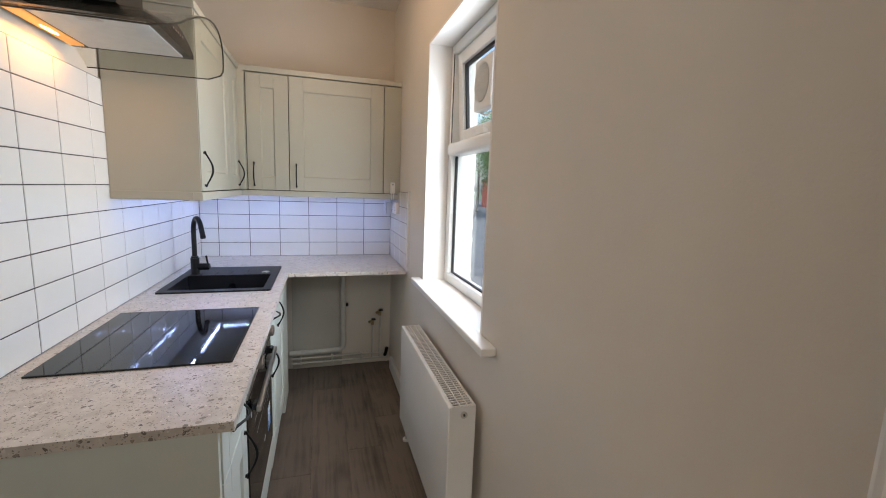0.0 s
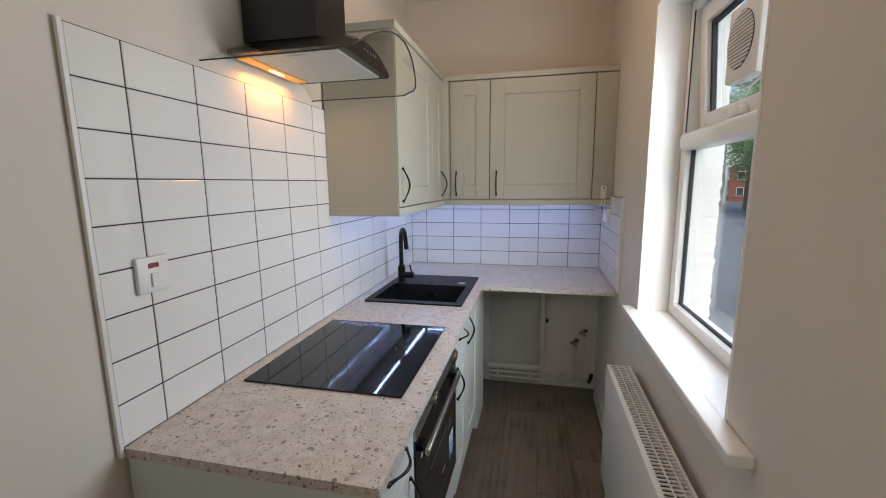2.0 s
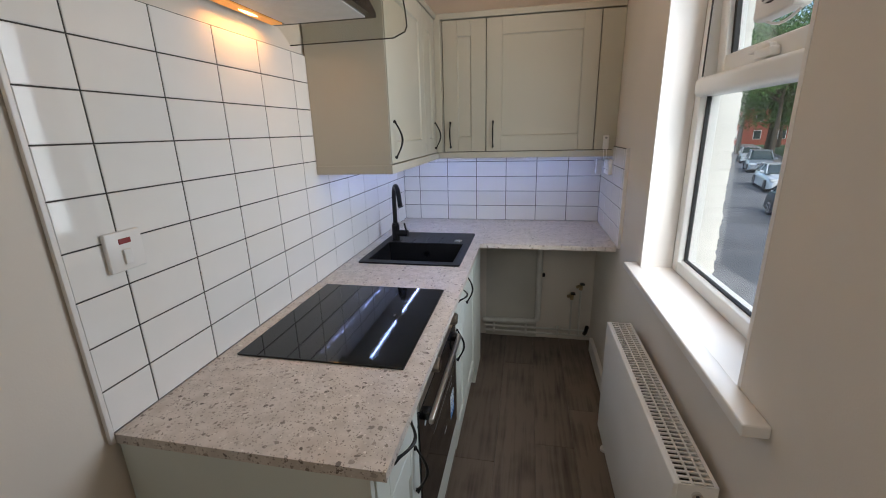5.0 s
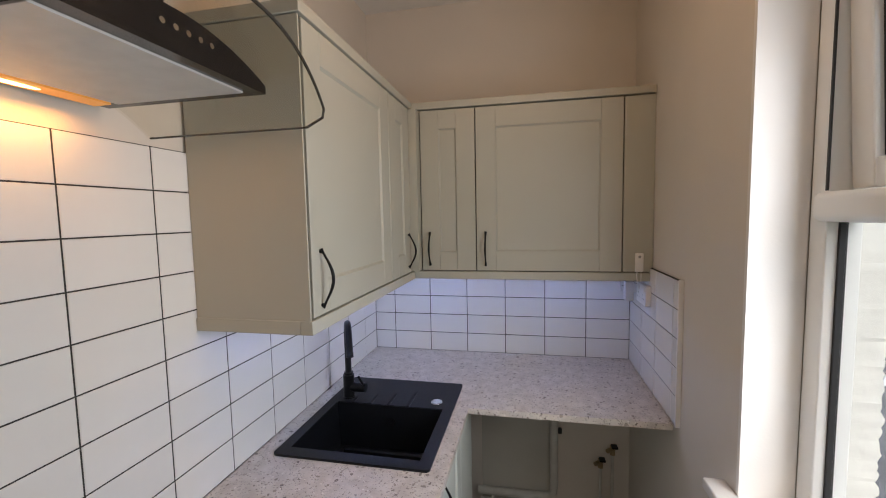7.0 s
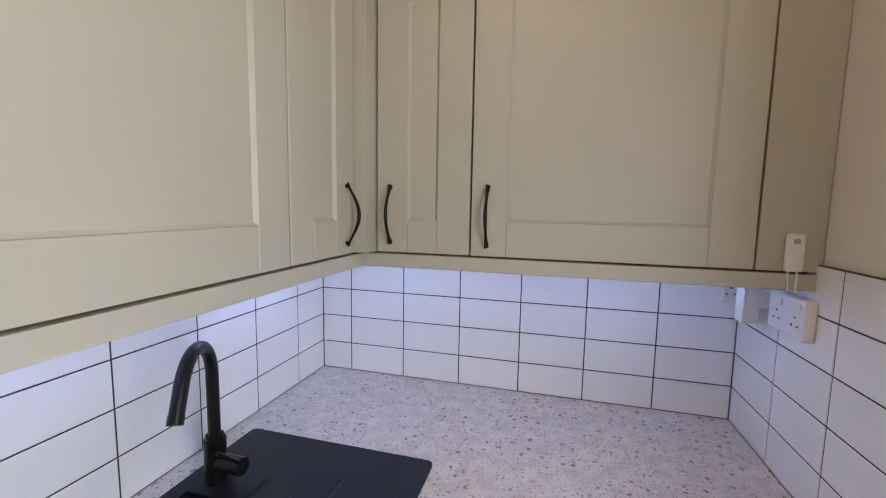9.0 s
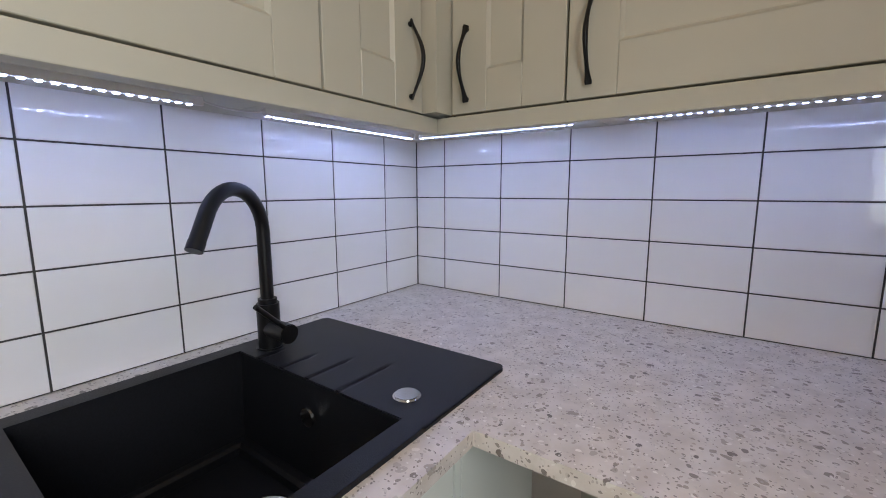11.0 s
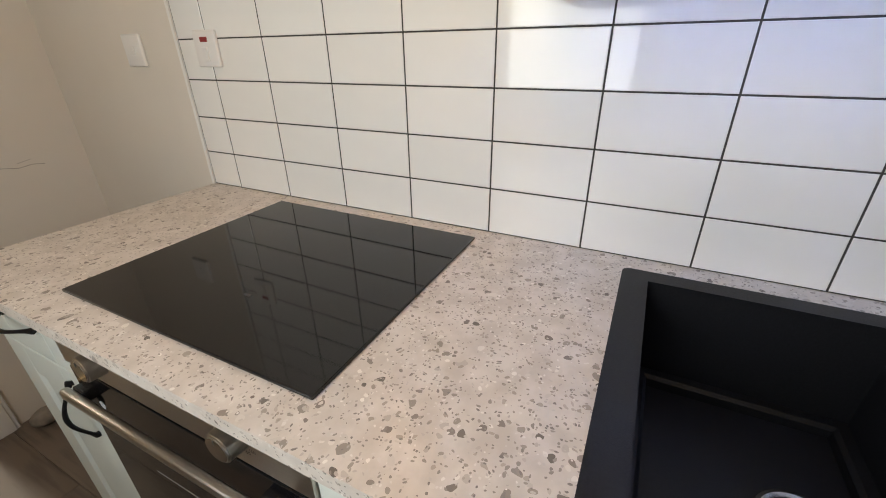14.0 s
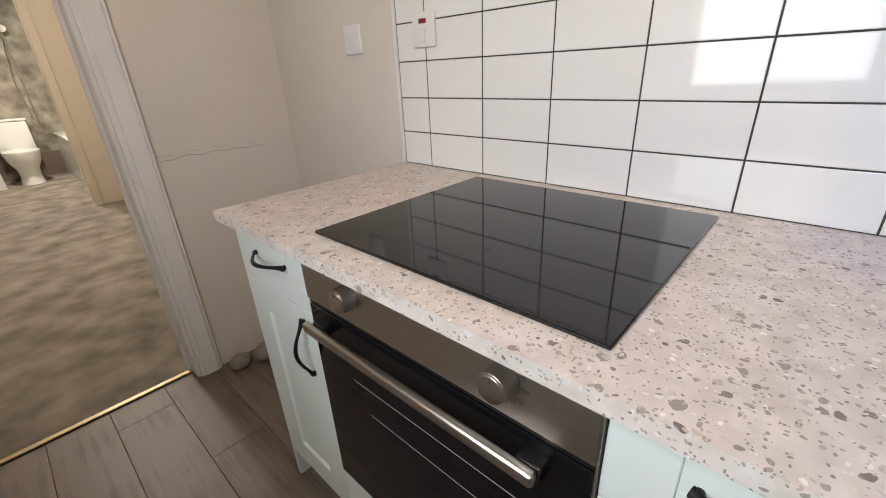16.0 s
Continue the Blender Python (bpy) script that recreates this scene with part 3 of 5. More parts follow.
bm = cyl((-0.281, 2.607, ZC + 0.007), (-0.281, 2.607, ZC + 0.0135), 0.0225, 32)
bmesh.ops.bevel(bm, geom=[e for e in bm.edges if e.calc_face_angle(0) > 1], offset=0.003, segments=2, affect="EDGES")
part("pop_up_knob", bm, CHROME, sink, "round chrome waste control")

tx, ty = -0.651, 2.605
tap = thing("kitchen_tap", "matt black swan-neck mixer tap behind the sink", "tap", (tx, ty, ZC + 0.006))
bm = cyl((tx, ty, ZC + 0.005), (tx, ty, ZC + 0.102), 0.0225, 28)
cyl((tx, ty, ZC + 0.005), (tx, ty, ZC + 0.011), 0.0265, 28, bm=bm)
cyl((tx, ty, ZC + 0.102), (tx, ty, ZC + 0.112), 0.0185, 28, bm=bm)
part("body", bm, BLACKMETAL, tap)
ax = Vector((0.464, -0.886, 0)).normalized()
R = 0.085
pts = [Vector((tx, ty, ZC + 0.10 + 0.148 * i / 8)) for i in range(9)]
pts += [Vector((tx, ty, ZC + 0.248)) + ax * (R - R * math.cos(a)) + Vector((0, 0, R * math.sin(a))) for a in [math.radians(q) for q in range(8, 153, 8)]]
fall = (pts[-1] - pts[-2]).normalized()
pts += [pts[-1] + fall * d for d in (0.02, 0.04, 0.058)]
part("spout", tube(pts, 0.0128, 20), BLACKMETAL, tap)
part("spout_tip", tube([pts[-1] - fall * 0.014, pts[-1] + fall * 0.002], 0.0134, 20), BLACKMETAL, tap)
hx = Vector((0.995, -0.02, 0)).normalized()
h0 = Vector((tx, ty, ZC + 0.050))
bm = cyl(h0, h0 + hx * 0.074, 0.0195, 28)
bmesh.ops.bevel(bm, geom=[e for e in bm.edges if e.calc_face_angle(0) > 1], offset=0.002, segments=2, affect="EDGES")
part("valve_housing", bm, BLACKMETAL, tap)
part("lever", tube([h0 + hx * 0.066 + Vector((0, -0.004, 0.012)), h0 + hx * 0.070 + Vector((0, -0.034, 0.040)), h0 + hx * 0.075 + Vector((0, -0.068, 0.072))], 0.0050, 18), BLACKMETAL, tap)


# ---- cabinets ----
def handle_mesh(length=0.148):
    """A bow handle along local z, standing off along local x."""
    def width(q):
        e = abs(2 * q - 1)
        return (0.0036 + 0.0012 * math.cos(math.pi * e) ** 2 + 0.0030 * max(0, (e - 0.72) / 0.28) ** 1.5 * (1.0 if e < 0.97 else 0.55), 0.0036 + 0.0008 * math.cos(math.pi * e))
    bm = tube([(0.030 * math.sin(math.pi * q) ** 1.25 + 0.0045, 0, (q - 0.5) * length) for q in [i / 32 for i in range(33)]], lambda q: width(q)[::-1], 18)
    for s in (-1, 1):
        cyl((0, 0, s * length * 0.455), (0.005, 0, s * length * 0.455), 0.0052, 18, bm=bm)
    return finish(bm, "handle", BLACKMETAL)


HANDLE = handle_mesh(0.154)
DRAWER_HANDLE = handle_mesh(0.144)


def handle(parent, at, along="z", face="x"):
    ob = new("handle", DRAWER_HANDLE if along == "h" else HANDLE)
    rot = Matrix.Identity(4)
    if along == "h":
        rot = Matrix.Rotation(radians(90), 4, "X")
    if face == "y":
        rot = Matrix.Rotation(radians(-90), 4, "Z") @ rot
    ob.parent = parent
    ob.matrix_parent_inverse = parent.matrix_world.inverted()
    ob.matrix_basis = Matrix.Translation(at) @ rot
    ob["label"] = "matt black bow handle"
    return ob


def front(name, parent, face, plane, u0, u1, z0, z1, mat, stile=0.085, depth=0.02, panel=True):
    """A shaker front: a sunk panel with stiles and rails round it. face x: looks along +x, its front at x = plane; face y: looks along -y, its front at y = plane."""
    if face == "x":
        turn = Matrix(((0, 1, 0, plane - depth), (1, 0, 0, 0), (0, 0, 1, 0), (0, 0, 0, 1)))
    else:
        turn = Matrix(((1, 0, 0, 0), (0, -1, 0, plane + depth), (0, 0, 1, 0), (0, 0, 0, 1)))
    g = 0.0005
    bm = box(u0 + stile - 0.001, 0, z0 + stile - 0.001, u1 - stile + 0.001, depth - (0.007 if panel else 0.0006), z1 - stile + 0.001)
    if panel:
        # sloping bead round the panel
        a0, a1, c0, c1, w = u0 + stile, u1 - stile, z0 + stile, z1 - stile, 0.006
        o = [bm.verts.new(p) for p in ((a0, depth - 0.001, c0), (a1, depth - 0.001, c0), (a1, depth - 0.001, c1), (a0, depth - 0.001, c1))]
        i = [bm.verts.new(p) for p in ((a0 + w, depth - 0.0068, c0 + w), (a1 - w, depth - 0.0068, c0 + w), (a1 - w, depth - 0.0068, c1 - w), (a0 + w, depth - 0.0068, c1 - w))]
        for k in range(4):
            bm.faces.new((o[k], o[(k + 1) % 4], i[(k + 1) % 4], i[k]))
    bm.transform(turn)
    door = part(name, bm, mat, parent)
    for piece, b in (("stile", (u0, z0, u0 + stile - g, z1)), ("stile", (u1 - stile + g, z0, u1, z1)), ("rail", (u0 + stile, z0, u1 - stile, z0 + stile - g)), ("rail", (u0 + stile, z1 - stile + g, u1 - stile, z1))):
        bm = box(b[0], 0, b[1], b[2], depth, b[3], 0.0012, 1)
        bm.transform(turn)
        part(piece, bm, mat, door)
    return door


BF = -0.187           # face of the base units
ZB, ZD, ZT = 0.125, 0.738, 0.880


def base_unit(y0, y1, label, drawer=True, hinge_far=True, end=False, top_z=ZC - 0.025):
    t = thing("base_cabinet", label, "cabinet", ((LX + BF) / 2, (y0 + y1) / 2, 0), group="base cabinets")
    part("body", box(LX + 0.05, y0 + 0.001, 0.12, BF - 0.022, y1 - 0.001, top_z), CABBASE, t)
    part("plinth", box(BF - 0.07, y0, 0, BF - 0.055, y1, 0.12), CABBASE, t)
    top = ZT
    if drawer:
        d = front("drawer_front", t, "x", BF, y0 + 0.0015, y1 - 0.0015, ZD + 0.002, ZT, CABBASE, 0.0705, panel=False)
        handle(d, (BF, (y0 + y1) / 2 + 0.006, 0.823), "h")
        top = ZD - 0.002
    d = front("door", t, "x", BF, y0 + 0.0015, y1 - 0.0015, ZB, top, CABBASE, 0.08)
    yh = y1 - 0.045 if not hinge_far else y0 + 0.045
    handle(d, (BF, yh, top - 0.101))
    if end:
        part("end_panel", box(LX + 0.002, y0 - 0.018, 0, BF - 0.004, y0, ZC - 0.025, 0.001), CABBASE, t)
    return t


base_unit(0.985, 1.294, "pale green shaker base cabinet beside the oven, drawer over door", hinge_far=False, end=True)
base_unit(1.893, 2.19, "pale green shaker base cabinet with drawer over door", hinge_far=True)
base_unit(2.19, 2.60, "pale green shaker sink cabinet with one full door", drawer=False, hinge_far=True, top_z=0.68)
solid("corner_panel", box(LX + 0.06, 2.602, 0.0, BF, 2.62, ZC - 0.025), CABBASE, "pale green filler panel at the corner of the units", "panel")
solid("corner_panel", box(BF - 0.02, 2.622, 0.0, BF, 2.90, ZC - 0.025, 0.001), CABBASE, "pale green end panel reaching the floor", "panel")

oven = thing("oven", "built-in stainless steel and black glass electric oven", "oven", (-0.45, 1.593, 0.29))
OY_0, OY_1 = 1.297, 1.890
part("body", box(LX + 0.06, OY_0, 0.29, BF - 0.012, OY_1, ZC - 0.026), BLACKGLOSS, oven)
part("control_panel", box(BF - 0.012, OY_0, 0.784, BF + 0.006, OY_1, 0.882, 0.0015), STEEL, oven, "brushed steel control panel")
part("door", box(BF - 0.012, OY_0, 0.29, BF + 0.004, OY_1, 0.772, 0.002), BLACKGLASS, oven, "black glass oven door")
part("door_trim", box(BF - 0.011, OY_0, 0.7735, BF + 0.0015, OY_1, 0.782), BLACKGLOSS, oven)
part("side_trim", box(BF - 0.010, OY_1 + 0.0003, 0.29, BF + 0.006, OY_1 + 0.0024, 0.882), STEEL, oven)
hb = box(BF + 0.024, 1.318, 0.728, BF + 0.040, 1.832, 0.750, 0.006, 3)
bar = part("handle", hb, STEEL, oven, "flat brushed steel bar handle")
for y in (1.335, 1.80):
    part("bracket", box(BF + 0.003, y, 0.728, BF + 0.025, y + 0.035, 0.752, 0.003), BLACKGLOSS, bar)
for y in (1.450, 1.768):
    k = cyl((BF + 0.006, y, 0.842), (BF + 0.034, y, 0.842), 0.0245, 36, 0.0225)
    bmesh.ops.bevel(k, geom=[e for e in k.edges if e.calc_face_angle(0) > 1], offset=0.002, segments=2, affect="EDGES")
    kb = part("knob", k, STEEL, oven, "round steel control knob")
    part("knob_face", cyl((BF + 0.034, y, 0.842), (BF + 0.0352, y, 0.842), 0.0190, 32), CHROME, kb)
    part("pointer", box(BF + 0.0345, y - 0.001, 0.852, BF + 0.0358, y + 0.001, 0.860), PRINT, kb)
part("lamp", cyl((BF + 0.006, 1.836, 0.838), (BF + 0.0066, 1.836, 0.838), 0.003, 12), PRINT, oven, "small dark indicator")


def lettering(text, size, mat, parent, m, name="lettering"):
    c = bpy.data.curves.new("text", "FONT")
    c.body, c.size, c.align_x, c.align_y = text, size, "CENTER", "CENTER"
    tmp = bpy.data.objects.new("text", c)
    scene.collection.objects.link(tmp)
    bpy.context.view_layer.update()
    me = bpy.data.meshes.new_from_object(tmp.evaluated_get(bpy.context.evaluated_depsgraph_get()))
    bpy.data.objects.remove(tmp)
    me.transform(m)
    me.materials.clear()
    me.materials.append(mat)
    ob = new(name, me)
    ob.parent = parent
    ob.matrix_parent_inverse = parent.matrix_world.inverted()
    return ob


def on_front(x, y, z):
    """Text that faces +x, reading towards +y."""
    return Matrix(((0, 0, 1, x), (1, 0, 0, y), (0, 1, 0, z), (0, 0, 0, 1)))


for text, y, z in (("50", 1.788, 0.866), ("75", 1.795, 0.854), ("100", 1.798, 0.838), ("150", 1.791, 0.819), ("180", 1.780, 0.812)):
    lettering(text, 0.0085, PRINT, oven, on_front(BF + 0.0064, y, z))
part("dot", cyl((BF + 0.006, 1.752, 0.867), (BF + 0.0066, 1.752, 0.867), 0.002, 10), PRINT, oven)
# inner rack lines showing through the door glass
for z, y0 in ((0.640, 1.42), (0.575, 1.46), (0.545, 1.74)):
    part("rack_line", box(BF + 0.0038, y0, z, BF + 0.0043, 1.80, z + 0.0016), GREYPRINT, oven, "pale oven rack line behind the glass")
part("badge", box(BF + 0.0038, 1.63, 0.430, BF + 0.0044, 1.675, 0.438), GREYPRINT, oven, "small grey maker's mark")
part("round_sticker", cyl((BF + 0.004, 1.36, 0.700), (BF + 0.0048, 1.36, 0.700), 0.009, 20), STICKWHITE, oven)
st = part("sticker", box(BF + 0.004, 1.755, 0.398, BF + 0.0048, 1.825, 0.502), STICKWHITE, oven, "blue and white guarantee sticker")
part("sticker_band", box(BF + 0.0047, 1.7552, 0.3982, BF + 0.0052, 1.8248, 0.444), STICKBLUE, st)
lettering("2", 0.032, STICKBLUE, st, on_front(BF + 0.0052, 1.768, 0.473))
lettering("YEARS", 0.0150, STICKINK, st, on_front(BF + 0.0052, 1.801, 0.470))
for z, w in ((0.494, 0.03), (0.455, 0.05)):
    part("bar", box(BF + 0.0047, 1.79 - w / 2, z - 0.002, BF + 0.0051, 1.79 + w / 2, z + 0.002), STICKINK, st)
for z, w in ((0.434, 0.055), (0.426, 0.055), (0.412, 0.02)):
    part("bar", box(BF + 0.005, 1.79 - w / 2, z - 0.0018, BF + 0.0055, 1.79 + w / 2, z + 0.0018), STICKWHITE, st)
housing = thing("oven_housing", "pale green panel below the built-in oven", "cabinet", (-0.45, 1.593, 0), group="base cabinets")
part("panel", box(BF - 0.02, 1.2955, ZB + 0.02, BF, 1.8915, 0.287, 0.001), CABBASE, housing)
part("plinth", box(BF - 0.07, 1.295, 0, BF - 0.055, 1.892, 0.12), CABBASE, housing)
# thin dark plate filling the joint beside the oven
part("upright", box(BF - 0.012, 1.8925, 0.29, BF - 0.004, 1.8935, 0.88), DARKGAP, housing)

# wall cabinets
WF, WB = -0.448, 2.922
W0, W1, WT = 1.404, 2.129, 2.166
wa = thing("wall_cabinet", "sage shaker wall cabinet beside the cooker hood", "cabinet", (-0.62, 2.33, 1.4), group="wall cabinets")
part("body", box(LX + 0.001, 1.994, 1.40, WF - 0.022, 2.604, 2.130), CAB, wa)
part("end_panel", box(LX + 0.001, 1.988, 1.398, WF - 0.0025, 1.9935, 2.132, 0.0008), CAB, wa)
# dark plate behind the door paints the shade of the gaps, here and below
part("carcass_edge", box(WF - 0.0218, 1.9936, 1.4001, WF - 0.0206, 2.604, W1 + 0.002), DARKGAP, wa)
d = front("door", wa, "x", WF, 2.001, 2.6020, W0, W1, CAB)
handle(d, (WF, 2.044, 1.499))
wb = thing("wall_cabinet", "narrow sage shaker wall cabinet in the corner", "cabinet", (-0.62, 2.76, 1.4), group="wall cabinets")
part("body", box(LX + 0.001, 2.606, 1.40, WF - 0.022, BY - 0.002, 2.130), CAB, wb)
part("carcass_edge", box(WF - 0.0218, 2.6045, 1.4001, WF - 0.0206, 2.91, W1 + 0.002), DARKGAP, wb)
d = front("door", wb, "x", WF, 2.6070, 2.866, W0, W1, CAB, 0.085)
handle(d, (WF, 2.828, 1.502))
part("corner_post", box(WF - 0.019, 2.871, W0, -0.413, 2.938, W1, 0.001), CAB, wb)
wc = thing("wall_cabinet", "narrow sage shaker wall cabinet on the end wall", "cabinet", (-0.28, 3.1, 1.4), group="wall cabinets")
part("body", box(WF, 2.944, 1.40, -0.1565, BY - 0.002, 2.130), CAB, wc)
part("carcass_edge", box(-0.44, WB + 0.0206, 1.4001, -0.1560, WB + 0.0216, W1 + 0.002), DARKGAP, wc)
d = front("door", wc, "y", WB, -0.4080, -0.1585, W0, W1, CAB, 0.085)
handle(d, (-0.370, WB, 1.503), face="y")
wd = thing("wall_cabinet", "wide sage shaker wall cabinet on the end wall", "cabinet", (0.16, 3.1, 1.4), group="wall cabinets")
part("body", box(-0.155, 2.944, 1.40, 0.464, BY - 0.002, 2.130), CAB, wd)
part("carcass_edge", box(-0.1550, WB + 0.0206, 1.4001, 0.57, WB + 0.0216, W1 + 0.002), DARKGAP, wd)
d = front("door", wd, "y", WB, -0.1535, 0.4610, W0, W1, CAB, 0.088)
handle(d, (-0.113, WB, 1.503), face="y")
solid("filler_panel", box(0.4655, WB, W0, 0.5835, WB + 0.02, W1, 0.001), CAB, "sage filler panel between cabinet and wall", "panel")
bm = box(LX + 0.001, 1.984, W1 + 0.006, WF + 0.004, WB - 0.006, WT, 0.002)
solid("cornice", bm, CAB, "sage top moulding over the wall cabinets", "moulding")
solid("cornice", box(LX + 0.001, WB - 0.0055, W1 + 0.006, 0.5835, BY - 0.003, WT, 0.002), CAB, "sage top moulding over the end-wall cabinets", "moulding")
solid("pelmet", box(WF - 0.030, 1.984, 1.364, WF + 0.004, WB - 0.005, 1.3995, 0.002), CAB, "sage light pelmet under the wall cabinets", "moulding")
solid("pelmet", box(LX + 0.001, 1.984, 1.364, WF - 0.0305, 2.034, 1.399, 0.002), CAB, "sage return of the light pelmet", "moulding")
solid("pelmet", box(WF - 0.030, WB - 0.004, 1.364, 0.5835, WB + 0.030, 1.3995, 0.002), CAB, "sage light pelmet under the end-wall cabinets", "moulding")
# light strips under the wall cabinets, in short lengths with bright dots


def light_strip(a, b):
    a, b = Vector(a), Vector(b)
    t = thing("led_strip", "cool white strip light stuck under the wall cabinets", "light", a, group="under-cabinet strip lights")
    d = (b - a).normalized()
    w = Vector((-d.y, d.x, 0)) * 0.005
    bm = bmesh.new()
    box(min(a.x - abs(w.x), b.x - abs(w.x)), min(a.y - abs(w.y), b.y - abs(w.y)), 1.3845, max(a.x, b.x) + abs(w.x), max(a.y, b.y) + abs(w.y), 1.3998, bm=bm)
    part("tape", bm, PLASTIC, t)
    n = int((b - a).length / 0.0167)
    bm = bmesh.new()
    for i in range(n):
        p = a + d * (0.008 + 0.0167 * i)
        box(p.x - 0.0034, p.y - 0.0034, 1.3828, p.x + 0.0034, p.y + 0.0034, 1.3846, bm=bm)
    ob = part("diode_row", bm, LED, t, "bright white diodes")
    ob["kind"] = "stuff"


light_strip((-0.645, 2.075, 1.39), (-0.645, 2.505, 1.39))
light_strip((-0.645, 2.62, 1.39), (-0.645, 3.075, 1.39))
light_strip((-0.62, 3.075, 1.39), (-0.18, 3.075, 1.39))
light_strip((-0.075, 3.075, 1.39), (0.46, 3.075, 1.39))

# thin leads that join the strips
for a, b in (((-0.645, 2.505), (-0.645, 2.62)), ((-0.18, 3.075), (-0.075, 3.075))):
    solid("strip_lead", tube([(a[0] + (b[0] - a[0]) * q, a[1] + (b[1] - a[1]) * q, 1.392 - 0.006 * math.sin(math.pi * q)) for q in [i / 8 for i in range(9)]], 0.0016, 8), PLASTIC, "thin white lead joining two strip lights", "lead")

# ---- cooker hood ----
hood = thing("cooker_hood", "black chimney cooker hood with curved glass canopy, lamp on", "cooker hood", (-0.6, 1.595, 1.888))
HC, HZ, HK = 1.595, 1.953, 1.27


def arch(y):
    return HZ - HK * (y - HC) ** 2


part("chimney", box(LX + 0.001, HC - 0.10, HZ - 0.004, -0.524, HC + 0.10, CH - 0.002, 0.002), BLACKGLOSS, hood)
bm = bmesh.new()
ysb = [HC - 0.193 + 0.386 * i / 20 for i in range(21)]


def hood_ring(x, ins=0.0):
    top = [(x, y, arch(y) - 0.0035) for y in ysb]
    return [bm.verts.new(p) for p in top + [(x, y, 1.887) for y in reversed(ysb)]]


r0, r1 = hood_ring(LX + 0.012), hood_ring(-0.405)
bm.faces.new(r0), bm.faces.new(r1)
for k in range(len(r0)):
    bm.faces.new((r0[k], r0[(k + 1) % len(r0)], r1[(k + 1) % len(r0)], r1[k]))
part("canopy_body", bm, BLACKGLOSS, hood)
bm = bmesh.new()
top, bot = [], []
for i in range(33):
    y = HC - 0.292 + 0.584 * i / 32
    u = abs(y - HC) / 0.292
    xf = -0.290 - 0.040 * u ** 2 - 0.05 * max(0, (u - 0.86) / 0.14) ** 3
    n = Vector((0, 2 * HK * (y - HC), 1)).normalized() * 0.003
    p0, p1 = Vector((LX + 0.003, y, arch(y))), Vector((xf, y, arch(y)))
    top.append((bm.verts.new(p0 + n), bm.verts.new(p1 + n)))
    bot.append((bm.verts.new(p0 - n), bm.verts.new(p1 - n)))
for i in range(32):
    for q, s in ((top, 1), (bot, -1)):
        bm.faces.new((q[i][0], q[i][1], q[i + 1][1], q[i + 1][0]))
canopy = part("glass_canopy", bm, HOODGLASS, hood, "arched clear glass canopy")
canopy.visible_shadow = False
for k in (0, 1):
    bm = bmesh.new()
    line = [((LX + 0.003 if k == 0 else -0.290 - 0.040 * (abs(y - HC) / 0.292) ** 2 - 0.05 * max(0, (abs(y - HC) / 0.292 - 0.86) / 0.14) ** 3), y, arch(y)) for y in [HC - 0.292 + 0.584 * i / 32 for i in range(33)]]
    if k == 1:
        part("glass_edge", tube(line, 0.0028, 6), material("dark_glass_edge", (0.05, 0.045, 0.035), 0.15), hood, "dark polished glass edge")
for s in (-1, 1):
    y = HC + s * 0.292
    part("glass_edge", tube([(LX + 0.003, y, arch(y)), (-0.38, y, arch(y))], 0.0022, 6), material("thin_glass_edge", (0.05, 0.045, 0.035), 0.15), hood)
part("grease_filter", box(-0.712, HC - 0.165, 1.8835, -0.432, HC + 0.165, 1.888, 0.001), FILTER, hood, "pale metal grease filter")
part("filter_latch", box(-0.605, HC - 0.150, 1.8815, -0.545, HC - 0.130, 1.884, 0.001), STEEL, hood)
part("lamp_cover", box(-0.762, HC - 0.160, 1.8825, -0.722, HC + 0.160, 1.888, 0.001), DIFF, hood, "glowing amber lamp strip cover")
bm = bmesh.new()
bmesh.ops.create_uvsphere(bm, u_segments=16, v_segments=8, radius=1)
bmesh.ops.scale(bm, vec=(0.008, 0.045, 0.003), verts=bm.verts)
bmesh.ops.translate(bm, vec=(-0.742, HC + 0.01, 1.8825), verts=bm.verts)
part("bulb", bm, BULB, hood, "bright lamp showing through its cover")
for i in range(5):
    y = HC - 0.03 + 0.022 * i
    part("button", cyl((-0.4055, y, 1.922), (-0.401, y, 1.922), 0.0045, 14), CHROME, hood, "small chrome push button")

# ---- switches, sockets ----
def plate(name, label, category, face, c, w, h, depth=0.011):
    t = thing(name, label, category, c)
    if face == "x":
        b = (c[0], c[1] - w / 2, c[2] - h / 2, c[0] + depth, c[1] + w / 2, c[2] + h / 2)
    elif face == "-x":
        b = (c[0] - depth, c[1] - w / 2, c[2] - h / 2, c[0], c[1] + w / 2, c[2] + h / 2)
    else:
        b = (c[0] - w / 2, c[1] - depth, c[2] - h / 2, c[0] + w / 2, c[1], c[2] + h / 2)
    part("plate", box(*b, 0.004, 3), PLASTIC, t)
    return t


sw = plate("cooker_switch", "white cooker switch with a red indicator on the tiles", "switch", "x", (LX, 1.083, 1.294), 0.086, 0.088)
part("rocker", box(LX + 0.010, 1.073, 1.264, LX + 0.016, 1.093, 1.298, 0.002), PLASTIC, sw)
part("indicator", box(LX + 0.010, 1.069, 1.310, LX + 0.0125, 1.097, 1.322, 0.001), RED, sw, "dark red indicator window")
sw = plate("light_switch", "white plastic switch plate on the plain wall", "switch", "x", (LX - 0.008, 0.742, 1.293), 0.086, 0.088)
part("rocker", box(LX + 0.001, 0.732, 1.280, LX + 0.006, 0.752, 1.306, 0.002), PLASTIC, sw)
so = plate("double_socket", "white double power socket on the tiles", "socket", "-x", (RX, 2.972, 1.302), 0.146, 0.086, 0.022)
